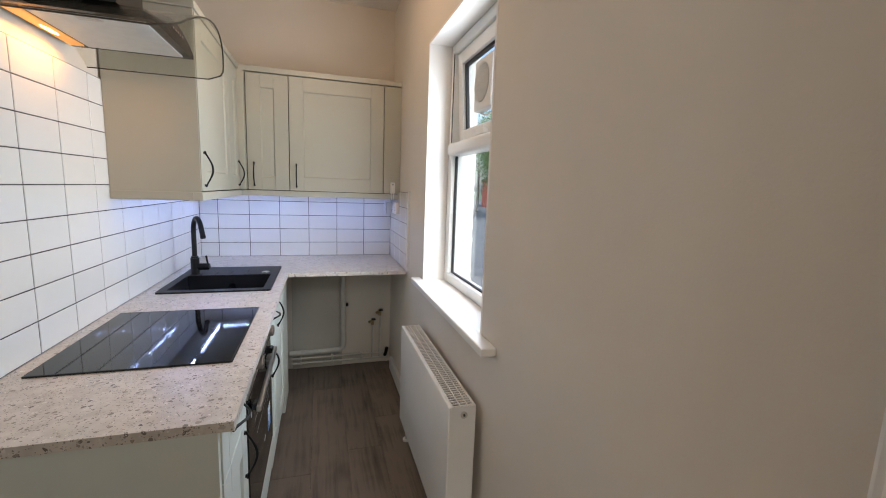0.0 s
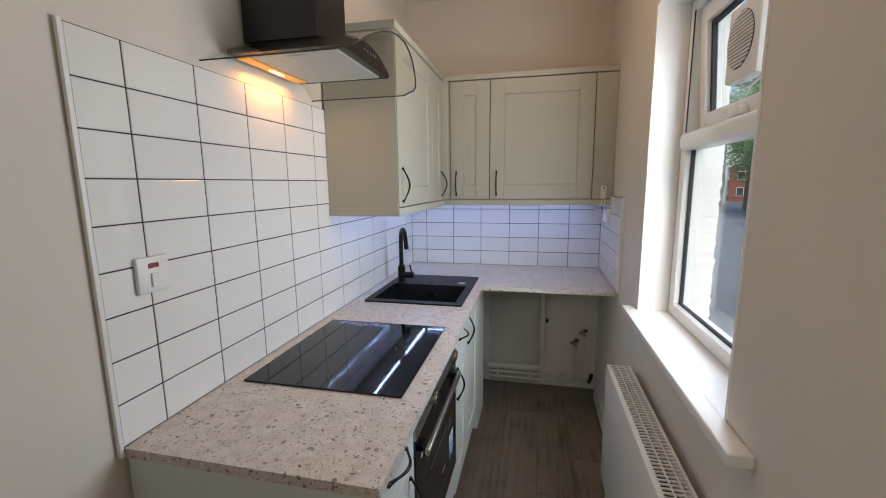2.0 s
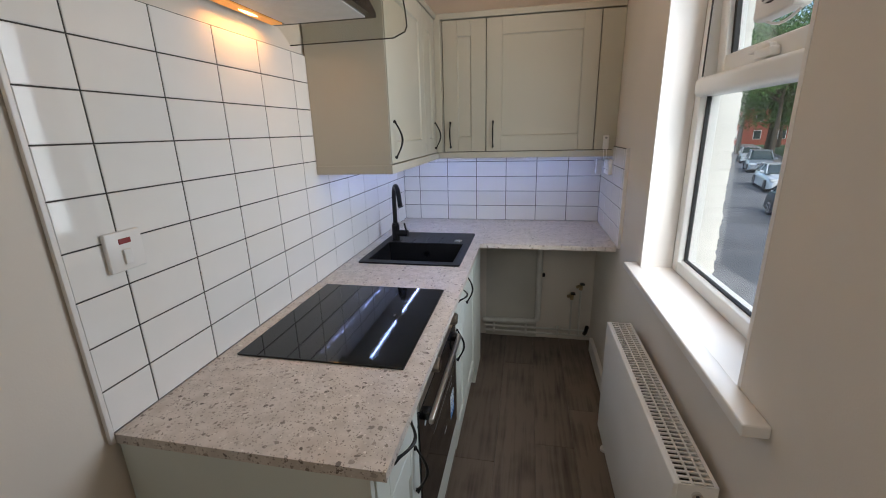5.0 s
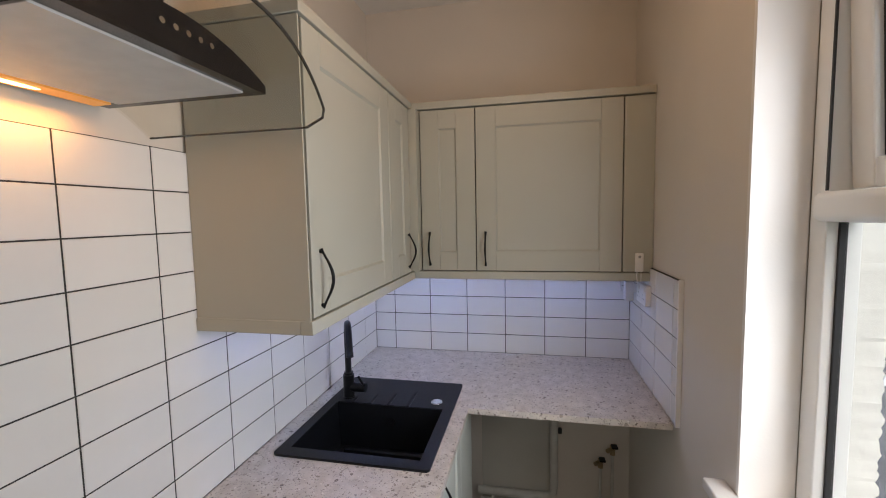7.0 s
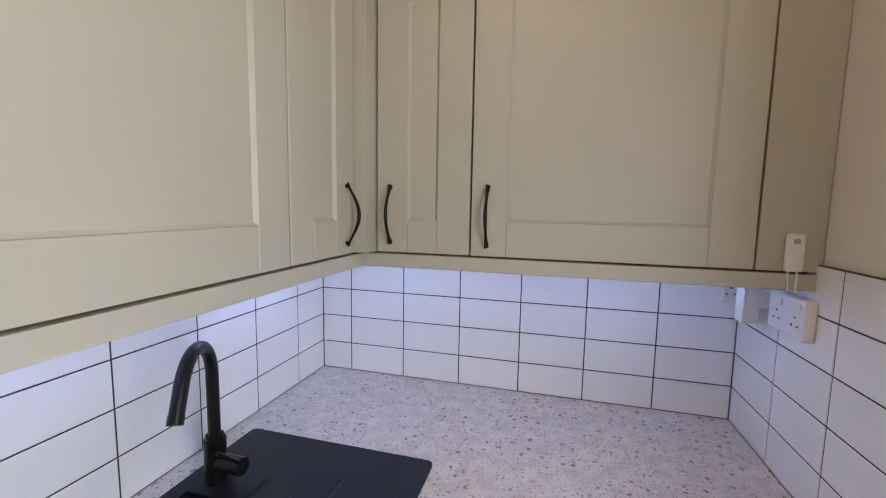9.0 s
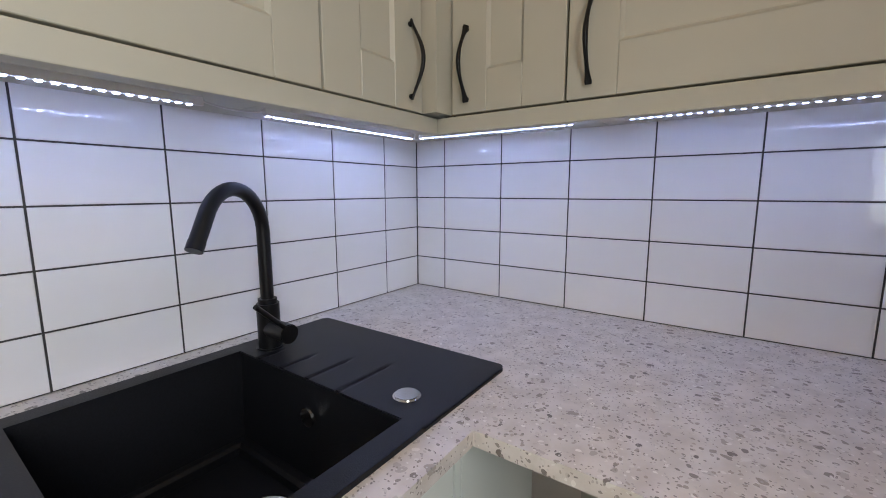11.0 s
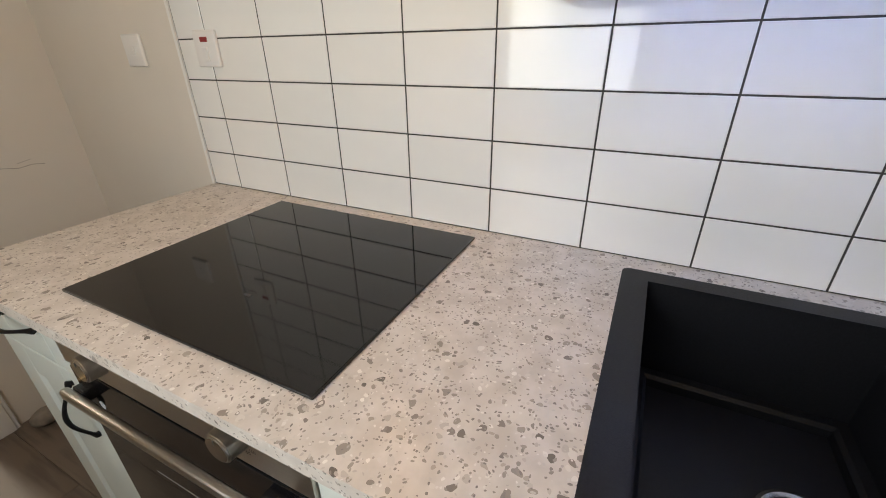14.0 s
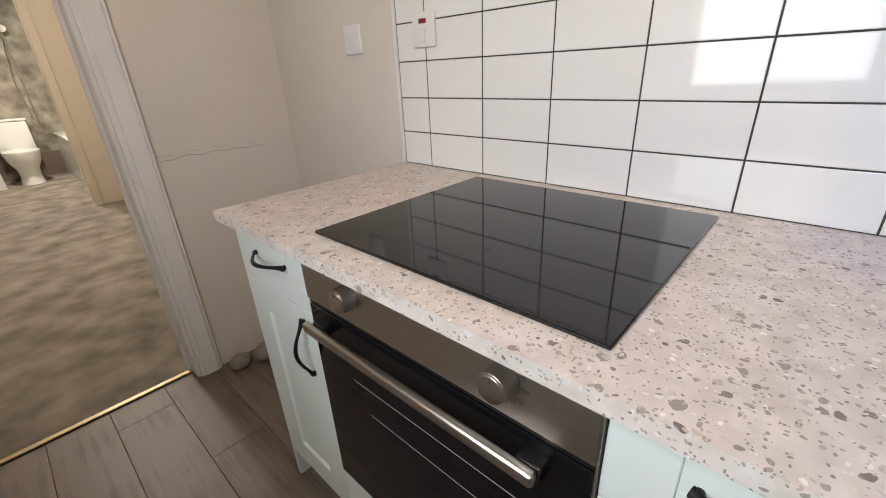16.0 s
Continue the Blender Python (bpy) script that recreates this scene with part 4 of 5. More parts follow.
for y in (2.935, 3.008):
    part("rocker", box(RX - 0.0255, y - 0.022, 1.318, RX - 0.021, y - 0.008, 1.336, 0.001), PLASTIC, so)
    for dy, dz in ((0, 0.012), (-0.011, -0.006), (0.011, -0.006)):
        part("pin_hole", box(RX - 0.0226, y + dy - 0.003, 1.292 + dz - 0.002, RX - 0.0215, y + dy + 0.003, 1.292 + dz + 0.002), PRINT, so)
so = plate("socket", "white power socket in the corner on the end wall", "socket", "y", (0.548, BY, 1.305), 0.046, 0.086, 0.012)
for dx, dz in ((0, 0.012), (-0.010, -0.006), (0.010, -0.006)):
    part("pin_hole", box(0.545 + dx - 0.003, BY - 0.0128, 1.296 + dz - 0.002, 0.545 + dx + 0.003, BY - 0.0115, 1.296 + dz + 0.002), PRINT, so)
plug = thing("plug_adapter", "white plug-in power adapter for the strip lights", "adapter", (0.55, 3.10, 1.28))
part("case", box(0.515, 3.085, 1.245, 0.550, 3.135, 1.335, 0.004), PLASTIC, plug)
part("plug", box(0.5485, 3.085, 1.285, RX - 0.001, 3.125, 1.325, 0.003), PLASTIC, plug)
rem = thing("strip_light_dimmer", "small white in-line dimmer fixed to the filler panel", "dimmer", (0.537, WB, 1.44))
part("case", box(0.512, WB - 0.012, 1.404, 0.546, WB, 1.484, 0.006, 3), PLASTIC, rem)
part("button", cyl((0.529, WB - 0.012, 1.468), (0.529, WB - 0.0135, 1.468), 0.006, 16), GREYPRINT, rem)
part("button", cyl((0.529, WB - 0.012, 1.444), (0.529, WB - 0.0135, 1.444), 0.006, 16), PLASTIC, rem)
part("lead", tube([(0.522, WB - 0.006, 1.405), (0.520, WB - 0.006, 1.395), (0.522, WB - 0.008, 1.36)], 0.002, 6), PLASTIC, rem)
part("lead", tube([(0.536, WB - 0.006, 1.405), (0.537, WB - 0.006, 1.395), (0.536, WB - 0.008, 1.36)], 0.002, 6), PLASTIC, rem)

# ---- radiator ----
rad = thing("radiator", "white steel panel radiator under the window", "radiator", (0.51, 1.68, 0.2))
RXA, RXB, RYA, RYB, RZA, RZB = 0.456, 0.556, 1.245, 2.115, 0.17, 0.706
part("front_panel", box(RXA, RYA, RZA, RXA + 0.012, RYB, RZB, 0.004, 3), WHITE, rad)
part("back_panel", box(RXB - 0.012, RYA + 0.01, RZA, RXB, RYB - 0.01, RZB - 0.012, 0.003), WHITE, rad)
for y in (RYA + 0.001, RYB - 0.004):
    part("side_panel", box(RXA + 0.010, y, RZA + 0.02, RXB, y + 0.003, RZB - 0.002), WHITE, rad)
gr = part("top_grille", bmesh.new(), WHITE, rad, "white top grille with rows of slots")
for x0, x1 in ((RXA + 0.010, RXA + 0.017), (RXA + 0.041, RXA + 0.046), (RXA + 0.068, RXA + 0.073), (RXB - 0.010, RXB - 0.001)):
    part("rail", box(x0, RYA + 0.002, RZB - 0.004, x1, RYB - 0.002, RZB), WHITE, gr)
nb = 52
for i in range(nb):
    y = RYA + 0.01 + (RYB - RYA - 0.02) * i / (nb - 1)
    part("bar", box(RXA + 0.016, y - 0.0028, RZB - 0.005, RXB - 0.009, y + 0.0028, RZB - 0.0006), WHITE, gr)
# plain dark box, without fins, stands for the shade between the panels
part("convector_core", box(RXA + 0.02, RYA + 0.02, RZA + 0.02, RXB - 0.02, RYB - 0.02, RZB - 0.06), DARKGAP, rad, "dark block painting the shade inside")
part("bleed_valve", cyl((RXA + 0.055, RYA + 0.002, RZB - 0.03), (RXA + 0.055, RYA - 0.006, RZB - 0.03), 0.012, 20), CHROME, rad, "round chrome bleed valve")
part("bleed_pin", box(RXA + 0.052, RYA - 0.009, RZB - 0.033, RXA + 0.058, RYA - 0.005, RZB - 0.027), PRINT, rad)
for y in (RYB + 0.03, RYA - 0.03):
    s = 1 if y > 1.7 else -1
    part("pipe", cyl((0.505, y, 0.002), (0.505, y, 0.21), 0.0075, 14), PIPE, rad)
    v = cyl((0.505, y, 0.17), (0.505, y, 0.235), 0.014, 16)
    cyl((0.505, y, 0.205), (0.505, y - s * 0.035, 0.205), 0.010, 14, bm=v)
    part("valve", v, PLASTIC, rad, "white radiator valve")
    part("pipe_collar", cyl((0.505, y, 0.0005), (0.505, y, 0.012), 0.02, 18), PLASTIC, rad)

# ---- pipes in the gap for an appliance ----
wp = thing("waste_pipe", "white plastic waste pipe on the wall under the worktop", "pipe", (0.2, 3.22, 0.12))
part("pipe", tube([(0.205, 3.235, 0.87), (0.205, 3.235, 0.20), (0.200, 3.235, 0.165), (0.18, 3.235, 0.145), (0.14, 3.235, 0.14), (-0.20, 3.235, 0.135)], 0.021, 16), PIPE, wp)
part("collar", cyl((0.205, 3.235, 0.80), (0.205, 3.235, 0.872), 0.025, 18), RUBBER, wp, "dark open pipe collar")
part("clip", box(0.225, 3.225, 0.50, 0.245, 3.25, 0.525, 0.002), RUBBER, wp)
for z, x1 in ((0.095, 0.56), (0.055, 0.57)):
    cp = thing("water_pipe", "thin painted copper water pipe along the wall foot", "pipe", (0.2, 3.22, z))
    part("pipe", cyl((-0.185, 3.225, z), (x1, 3.225, z), 0.008, 12), PIPE, cp)
    for x in (-0.12, 0.12, 0.35):
        part("clip", box(x - 0.008, 3.214, z - 0.011, x + 0.008, 3.262, z + 0.011, 0.002), PIPE, cp)
for x, z in ((0.495, 0.425), (0.437, 0.350)):
    cp = thing("stop_valve", "brass washing machine valve on a painted pipe", "valve", (x, 3.22, z))
    part("pipe", cyl((x, 3.225, 0.06), (x, 3.225, z), 0.0075, 12), PIPE, cp)
    part("body", cyl((x, 3.225, z - 0.01), (x, 3.225, z + 0.035), 0.013, 14), BRASS, cp)
    part("outlet", cyl((x, 3.225, z + 0.02), (x - 0.03, 3.20, z + 0.02), 0.011, 14), BRASS, cp)
    part("lever", box(x - 0.008, 3.195, z + 0.034, x + 0.022, 3.235, z + 0.042, 0.002), BLACKMETAL, cp)
nw = thing("water_pipe", "dark pipe stub in the corner", "pipe", (0.55, 3.2, 0.1))
part("stub", tube([(0.54, 3.22, 0.075), (0.545, 3.20, 0.10), (0.55, 3.18, 0.15)], 0.014, 12), BLACKMETAL, nw)
solid("gap_board", box(-0.18, BY + 0.002, 0.0, 0.196, BY + 0.0078, ZC - 0.03), DARKWALL, "unpainted board on the wall under the worktop", "panel")

# ---- stones by the doorway ----
for x, y, a, b, c in ((-0.300, 0.285, 0.048, 0.040, 0.034), (-0.410, 0.315, 0.062, 0.050, 0.042)):
    bm = bmesh.new()
    bmesh.ops.create_icosphere(bm, subdivisions=3, radius=1)
    for v in bm.verts:
        v.co *= 1 + 0.10 * noise.noise(v.co * 1.3 + Vector((x * 9, 0, 0)))
        v.co = Vector((v.co.x * a + x, v.co.y * b + y, max(0.0, v.co.z * c + c * 0.96)))
    solid("stone", bm, STONE, "smooth grey-brown beach stone on the floor", "stone", group="door stones")

# ---- hairline crack in the plaster by the doorway ----
crack = thing("plaster_crack", "hairline crack and scuff in the painted plaster", "crack", (-0.4, DY1, 0.93), kind="structure")
crng = random.Random(4)
cx_, cz_ = -0.25, 0.925
while cx_ > -0.62:
    nx_, nz_ = cx_ - crng.uniform(0.02, 0.05), 0.93 + crng.uniform(-0.006, 0.008)
    part("line", tube([(cx_, DY1, cz_), (nx_, DY1, nz_)], 0.0008, 6), STONE, crack)
    if crng.random() < 0.5:
        part("line", tube([(cx_, DY1, cz_ + 0.016), (nx_, DY1, nz_ + 0.018)], 0.0006, 6), STONE, crack)
    cx_, cz_ = nx_, nz_

# ---- tile trim ----
solid("tile_trim", box(LX - 0.006, 0.950, ZC - 0.02, LX + 0.004, 0.961, ZC + 9 * 0.102 + 0.004, 0.002), WHITE, "white plastic tile edge trim", "trim", "structure")
solid("tile_trim", box(RX - 0.004, 2.570, ZC, RX + 0.012, 2.580, ZC + 5 * 0.102 + 0.004, 0.002), WHITE, "white plastic tile edge trim", "trim", "structure")

# ---- bathroom ----
toilet = thing("toilet", "white close-coupled toilet in the bathroom", "toilet", (-0.12, -5.95, 0))
bm = bmesh.new()
prof = ((0.0, 0.13, 0.20), (0.10, 0.11, 0.18), (0.20, 0.12, 0.20), (0.30, 0.17, 0.25), (0.39, 0.19, 0.275), (0.41, 0.19, 0.275))
rings = [[bm.verts.new((-0.12 + w * math.cos(2 * math.pi * k / 28), -5.98 + d * math.sin(2 * math.pi * k / 28), z)) for k in range(28)] for z, w, d in prof]
for u, v in zip(rings, rings[1:]):
    for k in range(28):
        bm.faces.new((u[k], u[(k + 1) % 28], v[(k + 1) % 28], v[k]))
bm.faces.new(rings[-1]), bm.faces.new(rings[0][::-1])
part("bowl", bm, PORCELAIN, toilet)
bm = bmesh.new()
o = [(-0.12 + 0.195 * math.cos(2 * math.pi * k / 28), -5.98 + 0.28 * math.sin(2 * math.pi * k / 28)) for k in range(28)]
part("lid", prism(o, 0.412, 0.44), PORCELAIN, toilet)
part("cistern", box(-0.31, -6.44, 0.40, 0.07, -6.24, 0.80, 0.02, 3), PORCELAIN, toilet)
part("cistern_lid", box(-0.32, -6.445, 0.80, 0.08, -6.23, 0.83, 0.008), PORCELAIN, toilet)
tub = thing("bathtub", "white bathtub along the bathroom wall", "bathtub", (-0.95, -5.4, 0))
bm = box(-1.345, -6.44, 0.0, -0.56, -4.72, 0.56, 0.015)
part("side_panel", bm, PORCELAIN, tub)
part("rim", box(-1.348, -6.445, 0.56, -0.545, -4.70, 0.595, 0.012, 3), PORCELAIN, tub)
basin = thing("washbasin_cabinet", "white washbasin cabinet in the bathroom", "cabinet", (0.45, -5.6, 0))
part("body", box(0.16, -6.1, 0.0, 0.70, -5.75, 0.80, 0.006), WHITE, basin)
part("basin", box(0.14, -6.12, 0.80, 0.72, -5.72, 0.86, 0.02, 3), PORCELAIN, basin)
shower = thing("shower_riser", "chrome shower riser rail on the tiled wall", "shower", (-0.55, -6.42, 1.0))
part("rail", cyl((-0.45, -6.42, 0.75), (-0.45, -6.42, 2.0), 0.011, 12), CHROME, shower)
part("hose", tube([(-0.43, -6.40, 1.85), (-0.37, -6.38, 1.3), (-0.40, -6.40, 0.85)], 0.008, 10), CHROME, shower)
part("head", cyl((-0.45, -6.36, 1.98), (-0.45, -6.30, 1.93), 0.04, 20, 0.055), CHROME, shower)
solid("bathroom_architrave", box(-0.50, -3.699, 0, -0.43, -3.68, 2.1, 0.004), CREAM, "cream bathroom door architrave", "trim", "structure")
solid("bathroom_baseboard", box(-0.545, -6.449, 0, 0.85, -6.435, 0.34), BROWN, "brown lower tile band", "trim", "structure")

# ---- street ----
GZ = -2.1
U, V = Vector((0.346, 0.938, 0)), Vector((0.938, -0.346, 0))
O = Vector((0.147, 0.70, 0))
STREET = Matrix(((V.x, U.x, 0, O.x), (V.y, U.y, 0, O.y), (0, 0, 1, GZ), (0, 0, 0, 1)))   # local x across, y along, z up


def street(bm):
    bm.transform(STREET)
    return bm


gr = bmesh.new()
bmesh.ops.create_circle(gr, cap_ends=True, segments=48, radius=700)
for v in gr.verts:
    v.co.z -= 0.03
solid("ground", street(gr), GRASS, "grassy ground reaching the horizon", "ground", "structure")
solid("road", street(box(-3.9, -40, -0.2, 5.4, 160, 0.0)), ASPHALT, "worn grey asphalt street", "road", "structure")
solid("kerb", street(box(5.4, -40, -0.2, 5.54, 160, 0.11, 0.01)), KERB, "pale stone kerb", "kerb", "structure")
solid("pavement", street(box(5.54, -40, -0.2, 7.6, 160, 0.10)), PAVE, "grey pavement beside the parked cars", "pavement", "structure")
for x, y, w, l, r in ((3.3, 14.4, 0.09, 1.0, 78), (2.95, 13.9, 0.09, 0.9, -35), (3.35, 12.8, 0.09, 0.9, -20)):
    bm = box(-w / 2, -l / 2, 0.0, w / 2, l / 2, 0.005)
    bm.transform(Matrix.Translation((x, y, 0)) @ Matrix.Rotation(radians(r), 4, "Z"))
    solid("road_marking", street(bm), ROADPAINT, "worn white parking bay mark", "road marking", "structure")
solid("manhole_cover", street(prism([(2.4 + 0.35 * math.cos(a), 11.6 + 0.25 * math.sin(a)) for a in [math.pi * k / 4 + 0.4 for k in range(8)]], 0, 0.004)), STONEWALL, "rusty utility cover in the road", "manhole cover", "structure")

# the storey under the flat
solid("wall_lower_storey", box(-0.93, -3.85, GZ - 0.1, WX1, 3.42, -0.3), RENDERW, "white rendered lower storey of the house", "wall", "structure")
solid("wall_lower_storey_rear", box(-1.5, -6.6, GZ - 0.1, 1.0, -3.852, -0.121), RENDERW, "white rendered lower storey at the rear", "wall", "structure")


def car(paint, label, axle_y, left_x, length=4.55, height=1.44, yaw=0):
    """A saloon facing -y (towards the house), its front axle at axle_y and its near wheels at left_x."""
    cx = left_x + 0.78
    y0 = axle_y - 0.86
    t = thing("car", label, "car", STREET @ Vector((cx, y0 + length / 2, 0)), group="parked cars")
    s = length / 4.55

    def loft(stations, half, seg=14):
        bm = bmesh.new()
        rings = []
        for y, zlo, zhi, w, tuck in stations:
            ring = []
            for k in range(seg + 1):
                a = math.pi * k / seg
                cxk, szk = math.cos(a), math.sin(a)
                e = 0.42
                xx = w * math.copysign(abs(cxk) ** e, cxk)
                zz = zlo + (zhi - zlo) * abs(szk) ** e
                xx *= 1 - tuck * (zz - zlo) / max(0.01, zhi - zlo)
                ring.append(bm.verts.new((cx + xx, y0 + y * s, zz)))
            rings.append(ring)
        for u, v in zip(rings, rings[1:]):
            for k in range(seg):
                bm.faces.new((u[k], u[k + 1], v[k + 1], v[k]))
            bm.faces.new((u[seg], u[0], v[0], v[seg]))
        bm.faces.new(rings[0]), bm.faces.new(rings[-1])
        return street(bm)

    part("body", loft([(0.0, 0.30, 0.62, 0.70, 0.02), (0.12, 0.22, 0.72, 0.80, 0.03), (0.45, 0.19, 0.80, 0.86, 0.05), (1.25, 0.19, 0.93, 0.885, 0.06), (2.2, 0.19, 0.97, 0.89, 0.06), (3.4, 0.19, 1.00, 0.885, 0.07), (4.1, 0.20, 0.99, 0.85, 0.08), (4.45, 0.24, 0.93, 0.79, 0.08), (4.55, 0.34, 0.80, 0.72, 0.05)], 1), paint, t)
    part("windows", loft([(1.22, 0.88, 0.93, 0.80, 0.06), (1.55, 0.88, 1.10, 0.79, 0.14), (2.02, 0.88, height - 0.03, 0.77, 0.22), (3.0, 0.88, height - 0.02, 0.77, 0.22), (3.6, 0.88, height - 0.14, 0.76, 0.2), (4.15, 0.88, 0.99, 0.74, 0.08)], 1), CARGLASS, t, "tinted windscreen and side glass")
    part("roof", loft([(1.98, height - 0.06, height - 0.015, 0.60, 0.02), (2.3, height - 0.06, height, 0.60, 0.04), (3.0, height - 0.06, height, 0.60, 0.04), (3.45, height - 0.10, height - 0.06, 0.58, 0.02)], 1), paint, t)
    for sx in (-1, 1):
        part("pillar", street(tube([(cx + sx * 0.77, y0 + 1.25 * s, 0.93), (cx + sx * 0.62, y0 + 2.02 * s, height - 0.035)], 0.03, 8)), paint, t)
        part("pillar", street(tube([(cx + sx * 0.765, y0 + 2.75 * s, 0.97), (cx + sx * 0.615, y0 + 2.7 * s, height - 0.03)], 0.03, 8)), paint, t)
        part("pillar", street(tube([(cx + sx * 0.75, y0 + 4.0 * s, 0.98), (cx + sx * 0.60, y0 + 3.4 * s, height - 0.05)], 0.04, 8)), paint, t)
        part("mirror", street(box(cx + sx * 0.93 - 0.09, y0 + 1.50 * s, 0.93, cx + sx * 0.93 + 0.09, y0 + 1.60 * s, 1.06, 0.03, 3)), paint, t)
        part("headlight", street(box(cx + sx * 0.62 - 0.17, y0 + 0.03, 0.60, cx + sx * 0.62 + 0.17, y0 + 0.32, 0.735, 0.03, 3)), LAMPGLASS, t, "clear headlight")
        for ya in (0.86, 3.62):
            c0 = Vector((cx + sx * 0.69, y0 + ya * s, 0.315))
            c1 = Vector((cx + sx * 0.895, y0 + ya * s, 0.315))
            bm = cyl(c0, c1, 0.315, 28)
            bmesh.ops.bevel(bm, geom=[e for e in bm.edges if e.calc_face_angle(0) > 1], offset=0.03, segments=2, affect="EDGES")
            w = part("wheel", street(bm), RUBBER, t, "black tyre")
            part("rim", street(cyl(c1, c1 + Vector((sx * 0.006, 0, 0)), 0.215, 28)), CHROME, w)
            for k in range(5):
                a = 2 * math.pi * k / 5
                bm = box(-0.004, -0.045, 0.05, 0.006, 0.045, 0.20)
                bm.transform(Matrix.Translation(c1 + Vector((sx * 0.005, 0, 0))) @ Matrix.Rotation(a + 0.63, 4, "X"))
                part("rim_opening", street(bm), RUBBER, w)
    part("grille", street(box(cx - 0.34, y0 + 0.015, 0.56, cx + 0.34, y0 + 0.2, 0.70, 0.02)), BLACKGLOSS, t)
    part("grille_bar", street(box(cx - 0.34, y0 + 0.0, 0.622, cx + 0.34, y0 + 0.03, 0.642, 0.004)), CHROME, t)
    part("emblem", street(cyl((cx, y0 - 0.008, 0.632), (cx, y0 + 0.03, 0.632), 0.065, 20)), CHROME, t, "plain round emblem")
    part("number_plate", street(box(cx - 0.26, y0 - 0.02, 0.42, cx + 0.26, y0 + 0.03, 0.53, 0.004)), PLATE, t)
    part("lower_intake", street(box(cx - 0.6, y0 + 0.04, 0.26, cx + 0.6, y0 + 0.2, 0.36, 0.02)), RUBBER, t)
    part("wiper", street(tube([(cx - 0.45, y0 + 1.26 * s, 0.96), (cx + 0.35, y0 + 1.30 * s, 0.97)], 0.008, 6)), RUBBER, t)
    t.matrix_world = t.matrix_world @ Matrix.Rotation(radians(yaw), 4, "Z")


car(CARDARK, "charcoal saloon car parked at the kerb", 18.0, 3.05, yaw=12)
car(CARWHITE, "silver-white saloon car parked at the kerb", 28.0, 3.2, height=1.42, yaw=5)
car(CARSILVER, "silver people carrier parked up the street", 39.0, 3.3, 4.4, 1.62)
car(CARWHITE, "white saloon car parked further up the street", 48.0, 3.4)
car(CARSILVER, "silver hatchback parked on a driveway", 48.0, 18.5, 4.2)


GARDENS = STREET @ Matrix.Translation((0.9, 5.0, 0))


def garden(bm):
    bm.transform(GARDENS)
    return bm


def leaves(bm, centre, size, n, leaf, rng):
    for _ in range(n):
        d = Vector((rng.gauss(0, 1), rng.gauss(0, 1), rng.gauss(0, 1))).normalized()
        p = Vector(centre) + Vector((d.x * size[0], d.y * size[1], d.z * size[2])) * rng.uniform(0.72, 1.06)
        a = Vector((rng.gauss(0, 1), rng.gauss(0, 1), rng.gauss(0, 1))).normalized() * leaf
        b = d.cross(a).normalized() * leaf * 0.6
        bm.faces.new([bm.verts.new(q) for q in (p - a, p + b, p + a, p - b)])


def tree(x, y, h, r, seed):
    rng = random.Random(seed)
    t = thing("tree", "tall leafy green tree behind the gardens", "tree", GARDENS @ Vector((x, y, 0)), group="street trees")
    part("trunk", garden(tube([(x, y, 0), (x + 0.1, y, h * 0.3), (x - 0.1, y + 0.1, h * 0.75)], lambda q: 0.28 * (1 - 0.7 * q), 10)), BARK, t)
    limb = bmesh.new()
    crown = bmesh.new()
    for i in range(16):
        a, q = rng.uniform(0, 6.28), rng.uniform(0.25, 1.0)
        c = Vector((x + r * 0.62 * math.cos(a), y + r * 0.62 * math.sin(a), h * (0.28 + 0.62 * q)))
        tube([(x, y, h * 0.25 + h * 0.4 * q), (c + Vector((x, y, h * 0.4 * q + h * 0.3))) / 2, c], lambda s: 0.09 * (1 - 0.8 * s), 6, bm=limb)
        leaves(crown, c, (r * 0.5, r * 0.5, r * 0.42), 260, 0.16, rng)
    part("limbs", garden(limb), BARK, t)
    part("crown", garden(crown), LEAF, t, smooth=False)


for x, y, h, r, sd in ((9.5, 50, 9, 4, 21), (16.5, 50, 9, 4.5, 22), (5.2, 52, 10, 4, 23), (3.0, 58, 16, 5, 24), (5.0, 46, 15, 4.5, 26), (8.5, 48, 16, 5, 27), (12.5, 54, 16, 6, 25), (9.5, 46, 13, 5, 1), (14, 50, 15, 6, 2), (5.5, 52, 14, 5, 3), (20, 48, 13, 5.5, 4), (26, 58, 16, 7, 5), (0.5, 62, 15, 6, 6), (17, 70, 18, 8, 7), (9, 75, 18, 8, 8)):
    tree(x, y, h, r, sd)


def hedge(x0, y0, x1, y1, h, seed):
    rng = random.Random(seed)
    bm = box(x0 + 0.12, y0 + 0.12, 0, x1 - 0.12, y1 - 0.12, h - 0.12, 0.15, 2)
    n = int(((x1 - x0) * (y1 - y0) + 2 * h * (x1 - x0 + y1 - y0)) * 130)
    for _ in range(n):
        f = rng.choice("xXyYzz")
        p = Vector((rng.uniform(x0, x1), rng.uniform(y0, y1), rng.uniform(0.05, h)))
        if f in "xX":
            p.x = x0 if f == "x" else x1
        elif f in "yY":
            p.y = y0 if f == "y" else y1
        else:
            p.z = h
        p += Vector((rng.gauss(0, 0.05), rng.gauss(0, 0.05), rng.gauss(0, 0.05)))
        a = Vector((rng.gauss(0, 1), rng.gauss(0, 1), rng.gauss(0, 1))).normalized() * 0.06
        b = a.orthogonal().normalized() * 0.045
        bm.faces.new([bm.verts.new(q) for q in (p - a, p + b, p + a, p - b)])
    solid("hedge", garden(bm), HEDGE, "clipped bright green hedge beside the pavement", "hedge", group="hedges")


